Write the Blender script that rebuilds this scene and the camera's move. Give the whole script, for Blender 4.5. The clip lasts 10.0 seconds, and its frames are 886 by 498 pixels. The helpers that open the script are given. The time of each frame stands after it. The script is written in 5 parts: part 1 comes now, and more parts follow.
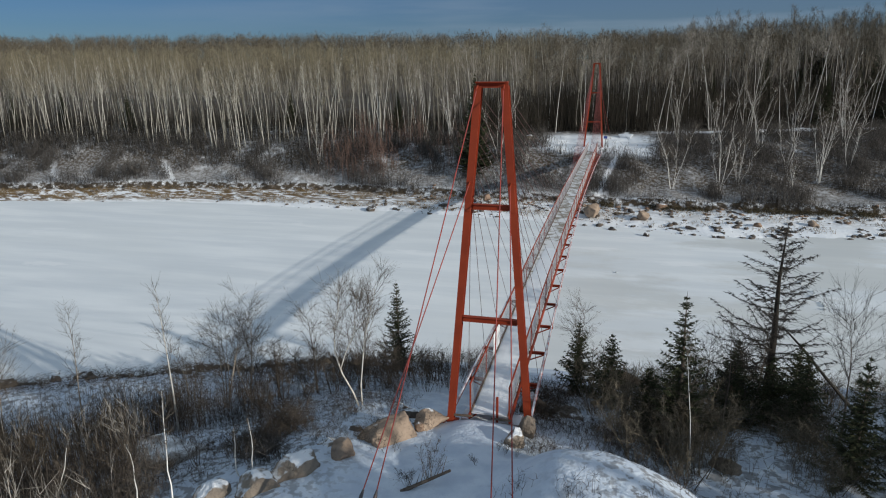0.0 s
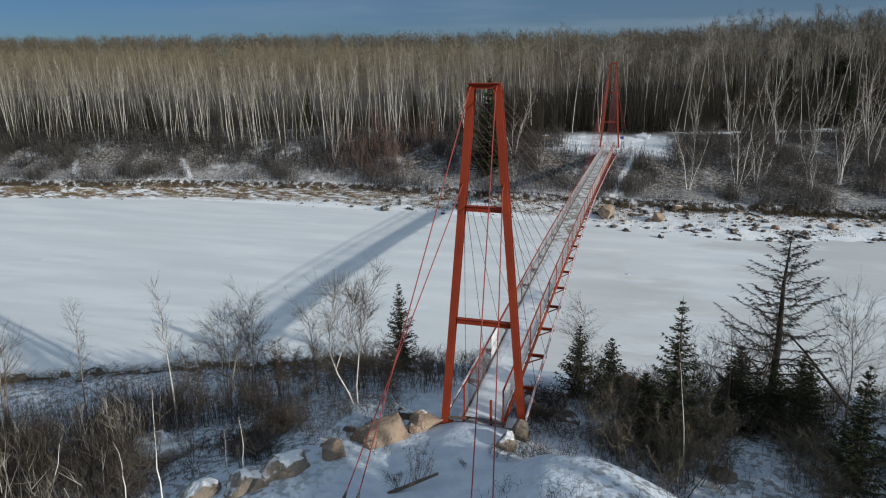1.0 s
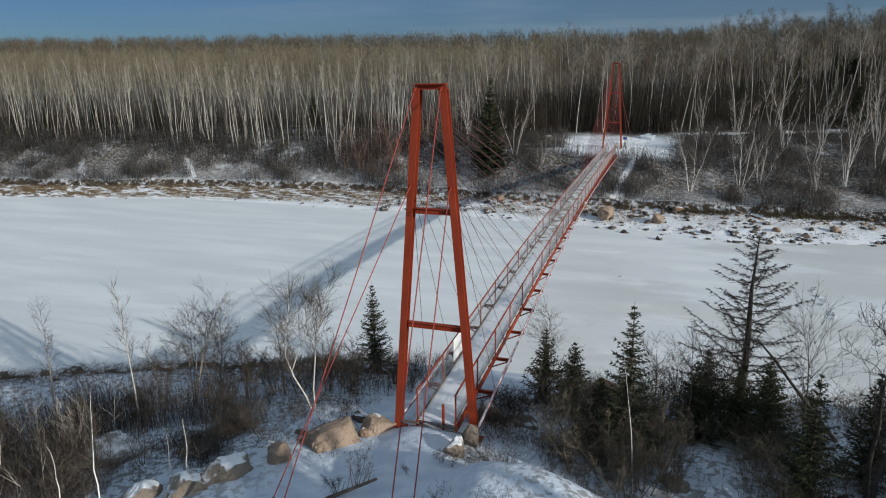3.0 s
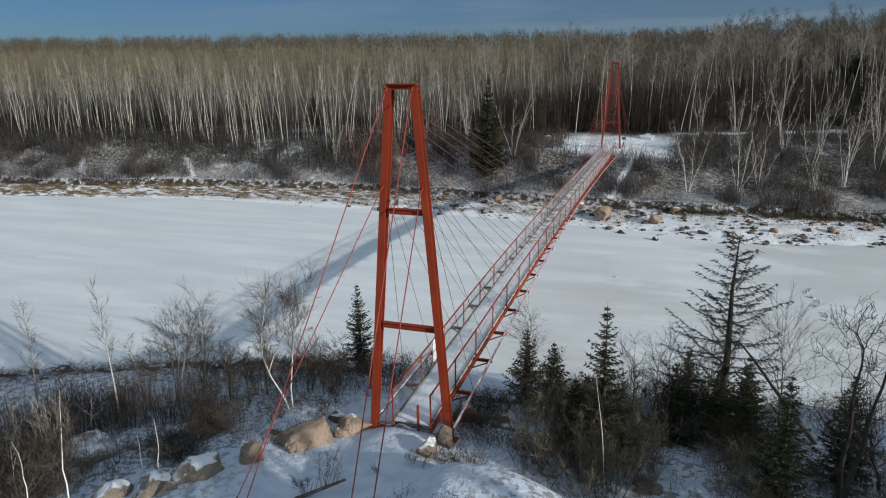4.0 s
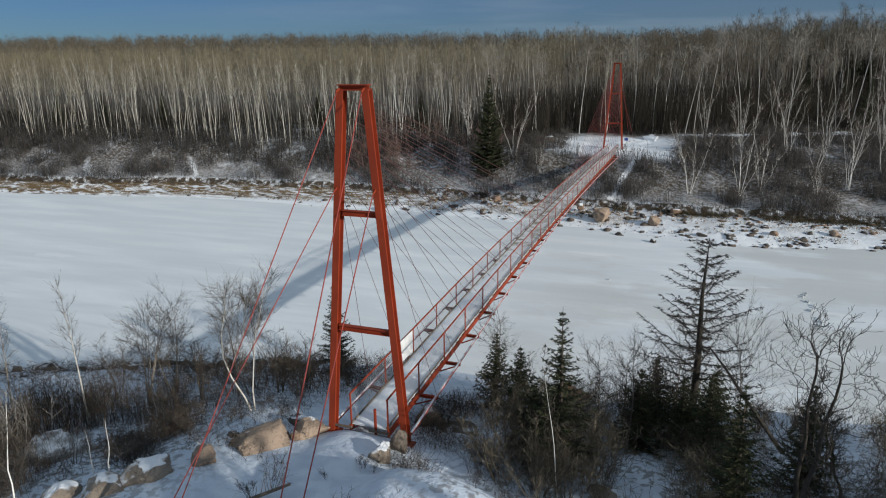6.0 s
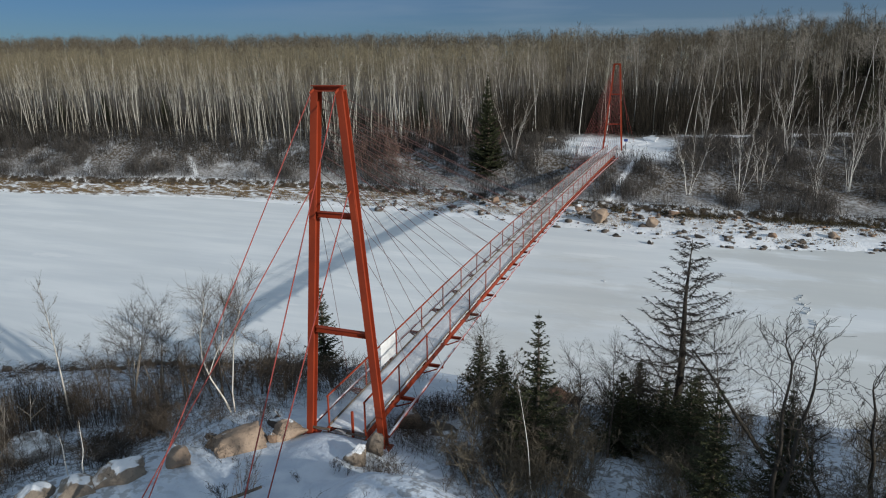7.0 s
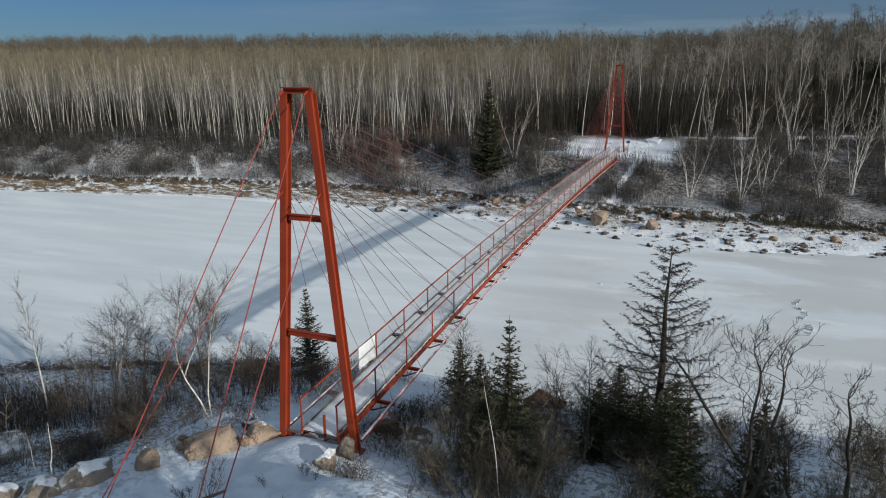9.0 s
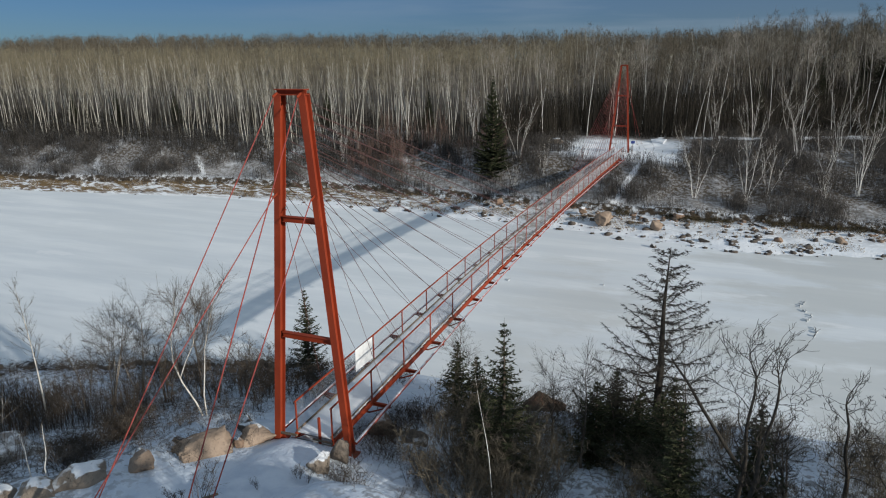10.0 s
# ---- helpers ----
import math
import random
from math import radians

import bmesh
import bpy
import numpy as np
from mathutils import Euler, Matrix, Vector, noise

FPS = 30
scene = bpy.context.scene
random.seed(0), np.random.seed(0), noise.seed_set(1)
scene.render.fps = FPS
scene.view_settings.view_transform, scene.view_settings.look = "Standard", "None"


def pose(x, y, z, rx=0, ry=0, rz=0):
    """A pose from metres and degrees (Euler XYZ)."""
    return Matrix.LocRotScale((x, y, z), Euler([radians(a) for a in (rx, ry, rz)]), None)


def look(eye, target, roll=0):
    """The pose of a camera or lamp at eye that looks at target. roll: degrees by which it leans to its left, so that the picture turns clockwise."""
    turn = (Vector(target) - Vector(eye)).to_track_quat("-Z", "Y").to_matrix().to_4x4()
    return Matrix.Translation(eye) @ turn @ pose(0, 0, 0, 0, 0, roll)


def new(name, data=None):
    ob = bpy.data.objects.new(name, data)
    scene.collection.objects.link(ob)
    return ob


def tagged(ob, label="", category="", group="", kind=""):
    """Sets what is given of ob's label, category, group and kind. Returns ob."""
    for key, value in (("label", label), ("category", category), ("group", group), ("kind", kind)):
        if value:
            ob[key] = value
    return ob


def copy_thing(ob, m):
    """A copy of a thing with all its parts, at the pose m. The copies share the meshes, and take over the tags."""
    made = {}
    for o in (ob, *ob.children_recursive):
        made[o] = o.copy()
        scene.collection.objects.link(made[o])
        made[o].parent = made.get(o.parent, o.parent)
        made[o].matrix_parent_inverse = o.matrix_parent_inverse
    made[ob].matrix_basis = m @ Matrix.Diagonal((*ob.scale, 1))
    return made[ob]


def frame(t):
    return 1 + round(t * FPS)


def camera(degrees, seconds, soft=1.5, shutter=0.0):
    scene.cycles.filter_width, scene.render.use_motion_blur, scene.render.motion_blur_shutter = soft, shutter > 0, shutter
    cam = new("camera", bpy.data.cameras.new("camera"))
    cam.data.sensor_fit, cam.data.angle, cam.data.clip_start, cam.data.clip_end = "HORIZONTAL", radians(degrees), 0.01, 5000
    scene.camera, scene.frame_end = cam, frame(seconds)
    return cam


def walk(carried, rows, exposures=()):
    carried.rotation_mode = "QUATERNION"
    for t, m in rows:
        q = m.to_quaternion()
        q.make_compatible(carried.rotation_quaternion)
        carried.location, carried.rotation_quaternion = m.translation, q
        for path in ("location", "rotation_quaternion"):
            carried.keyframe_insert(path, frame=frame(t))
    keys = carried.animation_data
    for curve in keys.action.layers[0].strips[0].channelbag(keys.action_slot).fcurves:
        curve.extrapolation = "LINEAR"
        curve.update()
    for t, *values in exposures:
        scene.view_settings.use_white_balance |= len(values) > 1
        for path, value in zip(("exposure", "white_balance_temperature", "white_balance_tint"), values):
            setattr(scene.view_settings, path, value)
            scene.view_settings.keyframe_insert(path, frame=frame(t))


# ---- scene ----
cam = camera(68.6, 10.0, soft=1.1)
PATH = [
    (0, (3.904, -20.35, 12.345), (3.398, -18.489, 11.812), -0.7),
    (0.5, (4.284, -20.196, 12.375), (3.746, -18.345, 11.842), -0.7),
    (1, (4.717, -20.011, 12.388), (4.153, -18.168, 11.854), -0.7),
    (1.5, (5.168, -19.784, 12.378), (4.585, -17.947, 11.844), -0.7),
    (2, (5.663, -19.558, 12.384), (5.069, -17.724, 11.851), -0.7),
    (2.5, (6.165, -19.32, 12.374), (5.564, -17.488, 11.841), -0.7),
    (4, (7.625, -18.751, 12.374), (7.004, -16.926, 11.84), -0.7),
    (4.5, (8.023, -18.53, 12.372), (7.393, -16.708, 11.838), -0.6),
    (5, (8.429, -18.333, 12.365), (7.789, -16.515, 11.832), -0.6),
    (5.5, (8.84, -18.127, 12.376), (8.192, -16.312, 11.842), -0.6),
    (7, (10.064, -17.468, 12.39), (9.394, -15.66, 11.857), -0.5),
    (7.5, (10.382, -17.289, 12.403), (9.709, -15.483, 11.87), -0.5),
    (8, (10.655, -17.148, 12.397), (9.976, -15.344, 11.864), -0.4),
    (8.5, (10.905, -17.017, 12.425), (10.219, -15.215, 11.893), -0.4),
    (9, (11.085, -16.881, 12.441), (10.391, -15.082, 11.909), -0.3),
    (9.5, (11.249, -16.749, 12.465), (10.545, -14.954, 11.933), -0.3),
    (10, (11.367, -16.633, 12.497), (10.656, -14.841, 11.964), -0.3),
]
walk(cam, [(t, look(eye, target, roll)) for t, eye, target, roll in PATH])

# ---------------------------------------------------------------- light
SUN_FROM = Vector((41.8, -15.3, 13.6))
sun = new("sun", bpy.data.lights.new("sun", "SUN"))
sun.data.energy, sun.data.angle, sun.data.color = 4.0, radians(0.6), (1.0, 0.962, 0.875)
sun.matrix_world = look(SUN_FROM, (0, 0, 0))

world = bpy.data.worlds.new("winter_sky")
scene.world = world
world.use_nodes = True
wn, wl = world.node_tree.nodes, world.node_tree.links
wn.clear()
sky = wn.new("ShaderNodeTexSky")
sky.sky_type, sky.sun_disc = "NISHITA", False
sky.sun_elevation, sky.sun_rotation = radians(17.0), radians(110.1)
sky.altitude, sky.air_density, sky.dust_density, sky.ozone_density = 300.0, 1.0, 0.3, 2.0
wco = wn.new("ShaderNodeTexCoord")
wmap = wn.new("ShaderNodeMapping")
wmap.inputs["Scale"].default_value = (1.2, 1.2, 13.0)
wnoise = wn.new("ShaderNodeTexNoise")
wnoise.inputs["Scale"].default_value, wnoise.inputs["Detail"].default_value = 2.2, 6.0
wramp = wn.new("ShaderNodeValToRGB")
wramp.color_ramp.elements[0].position, wramp.color_ramp.elements[1].position = 0.46, 0.74
wramp.color_ramp.elements[0].color, wramp.color_ramp.elements[1].color = (0.20, 0.20, 0.20, 1), (0.80, 0.80, 0.80, 1)
wsep = wn.new("ShaderNodeSeparateXYZ")
whigh = wn.new("ShaderNodeMapRange")
whigh.interpolation_type = "SMOOTHSTEP"
for key, value in (("From Min", 0.10), ("From Max", 0.40), ("To Min", 0.0), ("To Max", 0.90)):
    whigh.inputs[key].default_value = value
wcover = wn.new("ShaderNodeMath")
wcover.operation, wcover.use_clamp = "ADD", True
wtint = wn.new("ShaderNodeMix")
wtint.data_type, wtint.blend_type = "RGBA", "MULTIPLY"
wtint.inputs[0].default_value = 1.0
wtint.inputs[7].default_value = (0.186, 0.296, 0.492, 1)
wmix = wn.new("ShaderNodeMix")
wmix.data_type = "RGBA"
wmix.inputs[7].default_value = (2.55, 3.28, 4.1, 1)
wbg = wn.new("ShaderNodeBackground")
wbg.inputs["Strength"].default_value = 0.10
wout = wn.new("ShaderNodeOutputWorld")
wl.new(wco.outputs["Generated"], wmap.inputs["Vector"])
wl.new(wmap.outputs["Vector"], wnoise.inputs["Vector"])
wl.new(wnoise.outputs["Fac"], wramp.inputs["Fac"])
wl.new(sky.outputs["Color"], wtint.inputs[6])
wl.new(wtint.outputs[2], wmix.inputs[6])
wl.new(wco.outputs["Generated"], wsep.inputs[0])
wl.new(wsep.outputs[2], whigh.inputs["Value"])
wside = wn.new("ShaderNodeMapRange")
for key, value in (("From Min", -0.75), ("From Max", 0.05), ("To Min", 0.05), ("To Max", 1.0)):
    wside.inputs[key].default_value = value
wveil = wn.new("ShaderNodeMath")
wveil.operation = "MULTIPLY"
wl.new(wsep.outputs[0], wside.inputs["Value"])
wl.new(wramp.outputs["Color"], wveil.inputs[0])
wl.new(wside.outputs["Result"], wveil.inputs[1])
wl.new(wveil.outputs[0], wcover.inputs[0])
wl.new(whigh.outputs["Result"], wcover.inputs[1])
wl.new(wcover.outputs[0], wmix.inputs[0])
wl.new(wmix.outputs[2], wbg.inputs["Color"])
wl.new(wbg.outputs["Background"], wout.inputs["Surface"])
scene.view_settings.exposure = 0.0


# ---------------------------------------------------------------- materials
class Mat:
    """A small builder for node materials."""

    def __init__(self, name, rough=0.8, metal=0.0, spec=0.3):
        self.m = bpy.data.materials.new(name)
        self.m.use_nodes = True
        self.n, self.l = self.m.node_tree.nodes, self.m.node_tree.links
        self.b = self.n["Principled BSDF"]
        self.b.inputs["Roughness"].default_value = rough
        self.b.inputs["Metallic"].default_value = metal
        self.b.inputs["Specular IOR Level"].default_value = spec
        self.geo = self.n.new("ShaderNodeNewGeometry")

    def put(self, socket, value):
        if hasattr(value, "is_linked") or hasattr(value, "links"):
            self.l.new(value, socket)
        else:
            socket.default_value = value

    def pos(self, scale=(1, 1, 1), local=False):
        mp = self.n.new("ShaderNodeMapping")
        mp.inputs["Scale"].default_value = scale
        src = self.n.new("ShaderNodeTexCoord").outputs["Object"] if local else self.geo.outputs["Position"]
        self.l.new(src, mp.inputs["Vector"])
        return mp.outputs["Vector"]

    def noise(self, scale, detail=4.0, vec=None, rough=0.55):
        t = self.n.new("ShaderNodeTexNoise")
        t.inputs["Scale"].default_value, t.inputs["Detail"].default_value = scale, detail
        t.inputs["Roughness"].default_value = rough
        self.l.new(vec if vec else self.pos(), t.inputs["Vector"])
        return t.outputs["Fac"]

    def ramp(self, fac, lo, hi, a=0.0, b=1.0):
        r = self.n.new("ShaderNodeMapRange")
        r.interpolation_type = "SMOOTHSTEP"
        for k, v in (("From Min", lo), ("From Max", hi), ("To Min", a), ("To Max", b)):
            r.inputs[k].default_value = v
        self.put(r.inputs["Value"], fac)
        return r.outputs["Result"]

    def math(self, op, a, b=0.0):
        r = self.n.new("ShaderNodeMath")
        r.operation = op
        self.put(r.inputs[0], a)
        self.put(r.inputs[1], b)
        return r.outputs[0]

    def mix(self, fac, a, b, kind="MIX"):
        r = self.n.new("ShaderNodeMix")
        r.data_type, r.blend_type = "RGBA", kind
        for s, v in ((r.inputs[0], fac), (r.inputs[6], a), (r.inputs[7], b)):
            if isinstance(v, tuple):
                v = (*v, 1.0)
            self.put(s, v)
        return r.outputs[2]

    def axis(self, i):
        s = self.n.new("ShaderNodeSeparateXYZ")
        self.l.new(self.geo.outputs["Position"], s.inputs[0])
        return s.outputs[i]

    def up(self):
        s = self.n.new("ShaderNodeSeparateXYZ")
        self.l.new(self.geo.outputs["Normal"], s.inputs[0])
        return s.outputs[2]

    def random(self):
        return self.n.new("ShaderNodeObjectInfo").outputs["Random"]

    def island(self):
        return self.geo.outputs["Random Per Island"]

    def color(self, c):
        self.put(self.b.inputs["Base Color"], (*c, 1.0) if isinstance(c, tuple) else c)
        return self

    def rough(self, v):
        self.put(self.b.inputs["Roughness"], v)
        return self

    def bump(self, h, strength=0.3, dist=0.02):
        r = self.n.new("ShaderNodeBump")
        r.inputs["Strength"].default_value, r.inputs["Distance"].default_value = strength, dist
        self.l.new(h, r.inputs["Height"])
        self.l.new(r.outputs["Normal"], self.b.inputs["Normal"])
        return self


SNOW = (0.80, 0.82, 0.85)


def plain(name, a, b, scale=3.0, rough=0.85, metal=0.0, bump=0.0, dist=0.02, lo=0.35, hi=0.65, spec=0.3):
    k = Mat(name, rough, metal, spec)
    f = k.noise(scale, 6.0)
    k.color(k.mix(k.ramp(f, lo, hi), a, b))
    if bump:
        k.bump(k.noise(scale * 3.0, 6.0), bump, dist)
    return k.m


def red_paint():
    k = Mat("red_oxide_paint", 0.6, 0.0, 0.25)
    big, fine = k.noise(0.9, 5.0), k.noise(22.0, 5.0)
    c = k.mix(k.ramp(big, 0.3, 0.7), (0.30, 0.044, 0.015), (0.225, 0.032, 0.012))
    c = k.mix(k.ramp(fine, 0.62, 0.78, 0.0, 0.55), c, (0.16, 0.045, 0.025))
    k.color(c).rough(k.ramp(fine, 0.3, 0.7, 0.52, 0.78))
    return k.bump(fine, 0.12, 0.004).m


def snow_dusted(name, base_a, base_b, scale, lo, hi, rough=0.85, bump=0.8):
    """Rock or wood with snow on the faces that look up."""
    k = Mat(name, rough)
    f, fine = k.noise(scale, 6.0), k.noise(scale * 7.0, 6.0)
    c = k.mix(k.ramp(f, 0.3, 0.7), base_a, base_b)
    c = k.mix(k.ramp(fine, 0.53, 0.72, 0.0, 0.5), c, tuple(v * 0.45 for v in base_b))
    cover = k.math("ADD", k.up(), k.ramp(k.noise(scale * 0.8, 5.0), 0.25, 0.75, -0.28, 0.28))
    c = k.mix(k.ramp(cover, lo, hi), c, SNOW)
    k.color(c)
    crag = k.math("ADD", fine, k.math("MULTIPLY", k.noise(scale * 2.4, 5.0), 1.5))
    return k.bump(crag, bump, 0.06).m


def snow_mat():
    k = Mat("snow", 0.72, 0.0, 0.25)
    drift, fine = k.noise(0.45, 5.0), k.noise(9.0, 6.0)
    k.color(k.mix(k.ramp(drift, 0.3, 0.7), (0.76, 0.79, 0.83), (0.84, 0.85, 0.87)))
    h = k.math("ADD", k.math("MULTIPLY", k.noise(2.2, 5.0), 2.0), fine)
    return k.bump(h, 0.35, 0.05).m


def ice_mat():
    k = Mat("river_snow_on_ice", 0.6, 0.0, 0.3)
    swept = k.noise(0.075, 7.0, k.pos((0.45, 1.0, 1.0)), 0.62)
    streak = k.noise(0.35, 6.0, k.pos((0.16, 1.0, 1.0)), 0.6)
    c = k.mix(k.ramp(streak, 0.35, 0.7), (0.70, 0.73, 0.755), (0.82, 0.84, 0.85))
    c = k.mix(k.ramp(swept, 0.42, 0.62, 0.0, 0.5), c, (0.70, 0.725, 0.735))
    east = k.ramp(k.axis(0), -10.0, 8.0)
    bare = k.math("MULTIPLY", k.ramp(k.noise(0.10, 7.0, k.pos((0.5, 1.0, 1.0)), 0.65), 0.44, 0.55), k.math("MULTIPLY", east, 0.55))
    c = k.mix(bare, c, (0.565, 0.565, 0.535))
    crust = k.math("MULTIPLY", k.ramp(k.noise(0.28, 5.0, k.pos((0.35, 1.0, 1.0))), 0.62, 0.68), 0.7)
    c = k.mix(crust, c, (0.84, 0.85, 0.86))
    k.color(c).rough(k.ramp(bare, 0.0, 0.6, 0.75, 0.5))
    h = k.math("ADD", k.noise(0.9, 6.0, k.pos((0.5, 1.0, 1.0))), k.math("MULTIPLY", k.noise(6.0, 4.0), 0.3))
    return k.bump(h, 0.16, 0.06).m


def bark_pale():
    k = Mat("pale_aspen_bark", 0.85)
    rings = k.noise(5.0, 5.0, k.pos((2.0, 2.0, 3.2)))
    c = k.mix(k.random(), (0.24, 0.22, 0.175), (0.62, 0.595, 0.53))
    c = k.mix(k.ramp(rings, 0.58, 0.70, 0.0, 0.85), c, (0.09, 0.075, 0.06))
    return k.color(c).m


def island_mat(name, cols, rough=0.9, spec=0.15):
    k = Mat(name, rough, 0.0, spec)
    r = k.island()
    c = k.mix(k.ramp(r, 0.15, 0.5), cols[0], cols[1])
    c = k.mix(k.ramp(r, 0.6, 0.95), c, cols[2])
    c = k.mix(k.ramp(k.noise(0.12, 3.0), 0.35, 0.65, 0.0, 0.35), c, cols[0])
    return k.color(c).m


def ground_mat():
    """Snow with bare litter; dry sedge at the far bank's foot; brush litter on its slope and under the woods."""
    k = Mat("snowy_ground", 0.85, 0.0, 0.2)
    y, x = k.axis(1), k.axis(0)
    big, mid, fine = k.noise(0.22, 6.0), k.noise(1.3, 6.0), k.noise(8.0, 6.0)
    snow = k.mix(k.ramp(big, 0.3, 0.7), (0.76, 0.79, 0.83), (0.84, 0.85, 0.87))
    litter = k.mix(k.ramp(fine, 0.35, 0.65), (0.05, 0.038, 0.027), (0.11, 0.085, 0.06))
    sedge = k.mix(k.ramp(fine, 0.35, 0.65), (0.22, 0.15, 0.08), (0.11, 0.072, 0.04))
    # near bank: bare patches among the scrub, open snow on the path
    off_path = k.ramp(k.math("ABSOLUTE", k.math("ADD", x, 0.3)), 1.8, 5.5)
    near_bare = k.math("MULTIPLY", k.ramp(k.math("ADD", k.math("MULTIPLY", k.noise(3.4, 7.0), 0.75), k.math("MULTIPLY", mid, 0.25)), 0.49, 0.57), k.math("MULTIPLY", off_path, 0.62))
    # old near-bank snow; its colour also carries the blue-grey of tree shade
    old_shaded = k.mix(k.ramp(mid, 0.35, 0.65), (0.54, 0.605, 0.70), (0.665, 0.725, 0.80))
    c = k.mix(near_bare, old_shaded, litter)
    # far bank: bank is the way inland from the foot of the slope
    at = k.n.new("ShaderNodeAttribute")
    at.attribute_name = "bank"
    g = at.outputs["Fac"]
    far = k.ramp(y, 40.0, 48.0)
    foot = k.math("MULTIPLY", k.ramp(g, -6.5, -3.5), k.ramp(g, 1.0, 0.3))
    west = k.ramp(x, -2.0, -42.0, 0.28, 1.0)
    streaks = k.noise(1.3, 7.0, k.pos((0.42, 1.3, 1.0)), 0.65)
    sedge_f = k.math("MULTIPLY", k.math("MULTIPLY", k.ramp(streaks, 0.43, 0.55), foot), west)
    fc = k.mix(sedge_f, snow, sedge)
    cut = k.math("MULTIPLY", k.ramp(g, -0.5, 0.1), k.ramp(g, 1.6, 0.8))
    fc = k.mix(k.math("MULTIPLY", cut, k.ramp(mid, 0.40, 0.55)), fc, litter)
    slope = k.math("MULTIPLY", k.ramp(g, 0.6, 2.2), k.ramp(g, 2.0, 7.0, 0.82, 1.0))
    clearing = k.math("MULTIPLY", k.ramp(k.math("ABSOLUTE", k.math("SUBTRACT", x, k.math("ADD", 0.0, k.math("MULTIPLY", k.math("SUBTRACT", mid, 0.5), 9.0)))), 10.5, 7.0), k.math("MULTIPLY", k.ramp(y, 77.5, 80.0), k.ramp(y, 97.0, 93.0)))
    way = k.math("ADD", k.ramp(y, 67.5, 85.0, 1.4, 5.0), k.math("MULTIPLY", k.math("SUBTRACT", mid, 0.5), 0.9))
    trail = k.ramp(k.math("ABSOLUTE", k.math("SUBTRACT", x, way)), 0.60, 0.25)
    drift = k.math("ADD", k.math("ADD", x, k.math("MULTIPLY", g, 0.88)), k.math("MULTIPLY", k.math("SUBTRACT", mid, 0.5), 2.5))
    gully = k.math("ADD", k.ramp(k.math("ABSOLUTE", k.math("ADD", drift, 63.5)), 0.9, 0.1, 0.0, 0.75), k.ramp(k.math("ABSOLUTE", k.math("ADD", drift, 81.5)), 0.8, 0.1, 0.0, 0.6))
    open_snow = k.math("MAXIMUM", clearing, k.math("MAXIMUM", trail, k.math("MULTIPLY", gully, k.ramp(g, 8.0, 5.0))))
    patch = k.math("ADD", k.math("ADD", k.math("MULTIPLY", mid, 0.40), k.math("MULTIPLY", k.noise(4.2, 3.0), 0.15)), k.math("MULTIPLY", k.noise(0.16, 4.0), 0.5))
    bare = k.math("MULTIPLY", k.math("MULTIPLY", k.ramp(k.math("ADD", patch, k.ramp(x, -2.0, 12.0, 0.0, 0.03)), 0.34, 0.51), slope), k.math("SUBTRACT", 1.0, open_snow))
    dusted = k.mix(k.ramp(k.noise(2.6, 7.0), 0.42, 0.62, 0.0, 0.62), litter, (0.38, 0.385, 0.40))
    fc = k.mix(bare, fc, dusted)
    woods = k.math("MULTIPLY", k.ramp(y, 92.0, 110.0), 0.85)
    fc = k.mix(k.math("MULTIPLY", woods, k.math("SUBTRACT", 1.0, clearing)), fc, litter)
    off_road = k.math("ABSOLUTE", k.math("SUBTRACT", y, k.math("ADD", 96.6, k.math("MULTIPLY", x, 0.27))))
    fc = k.mix(k.math("MULTIPLY", k.ramp(off_road, 2.2, 1.4), k.ramp(x, 8.0, 12.0)), fc, snow)
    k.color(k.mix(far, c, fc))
    h = k.math("ADD", k.math("MULTIPLY", k.noise(2.6, 7.0), 2.0), fine)
    return k.bump(h, 0.5, 0.08).m


def deck_wood():
    k = Mat("frosted_deck_wood", 0.85)
    grain = k.noise(3.0, 6.0, k.pos((0.6, 14.0, 4.0)))
    c = k.mix(k.ramp(grain, 0.3, 0.7), (0.34, 0.31, 0.26), (0.22, 0.19, 0.155))
    c = k.mix(k.ramp(k.random(), 0.0, 1.0, 0.0, 0.35), c, (0.42, 0.40, 0.36))
    frost = k.math("ADD", k.noise(1.6, 6.0), k.ramp(k.axis(1), 10.0, 34.0, 0.16, 0.03))
    c = k.mix(k.ramp(frost, 0.45, 0.60, 0.0, 0.85), c, SNOW)
    return k.color(c).bump(grain, 0.3, 0.006).m


def needle_mat():
    k = Mat("spruce_needles", 0.8, 0.0, 0.2)
    r = k.island()
    c = k.mix(r, (0.022, 0.029, 0.015), (0.072, 0.077, 0.038))
    return k.color(c).m


M_RED = red_paint()
M_CABLE_RED = plain("red_stay_cable", (0.34, 0.06, 0.045), (0.22, 0.05, 0.045), 4.0, 0.6)
M_STEEL = plain("dark_steel", (0.10, 0.095, 0.095), (0.16, 0.13, 0.12), 6.0, 0.5, 0.6)
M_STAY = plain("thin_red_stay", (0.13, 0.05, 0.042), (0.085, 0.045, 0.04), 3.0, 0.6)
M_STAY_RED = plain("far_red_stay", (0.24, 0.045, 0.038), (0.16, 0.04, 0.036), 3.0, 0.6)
M_WIRE = plain("galvanised_wire", (0.60, 0.59, 0.60), (0.48, 0.46, 0.47), 2.0, 0.45, 0.5)
M_PIPE = snow_dusted("snow_dusted_red_pipe", (0.40, 0.055, 0.028), (0.28, 0.040, 0.022), 3.0, 0.45, 1.15, 0.55, 0.1)
M_DECK = deck_wood()
M_SNOW = snow_mat()
M_ICE = ice_mat()
M_GROUND = ground_mat()
M_BARK = bark_pale()
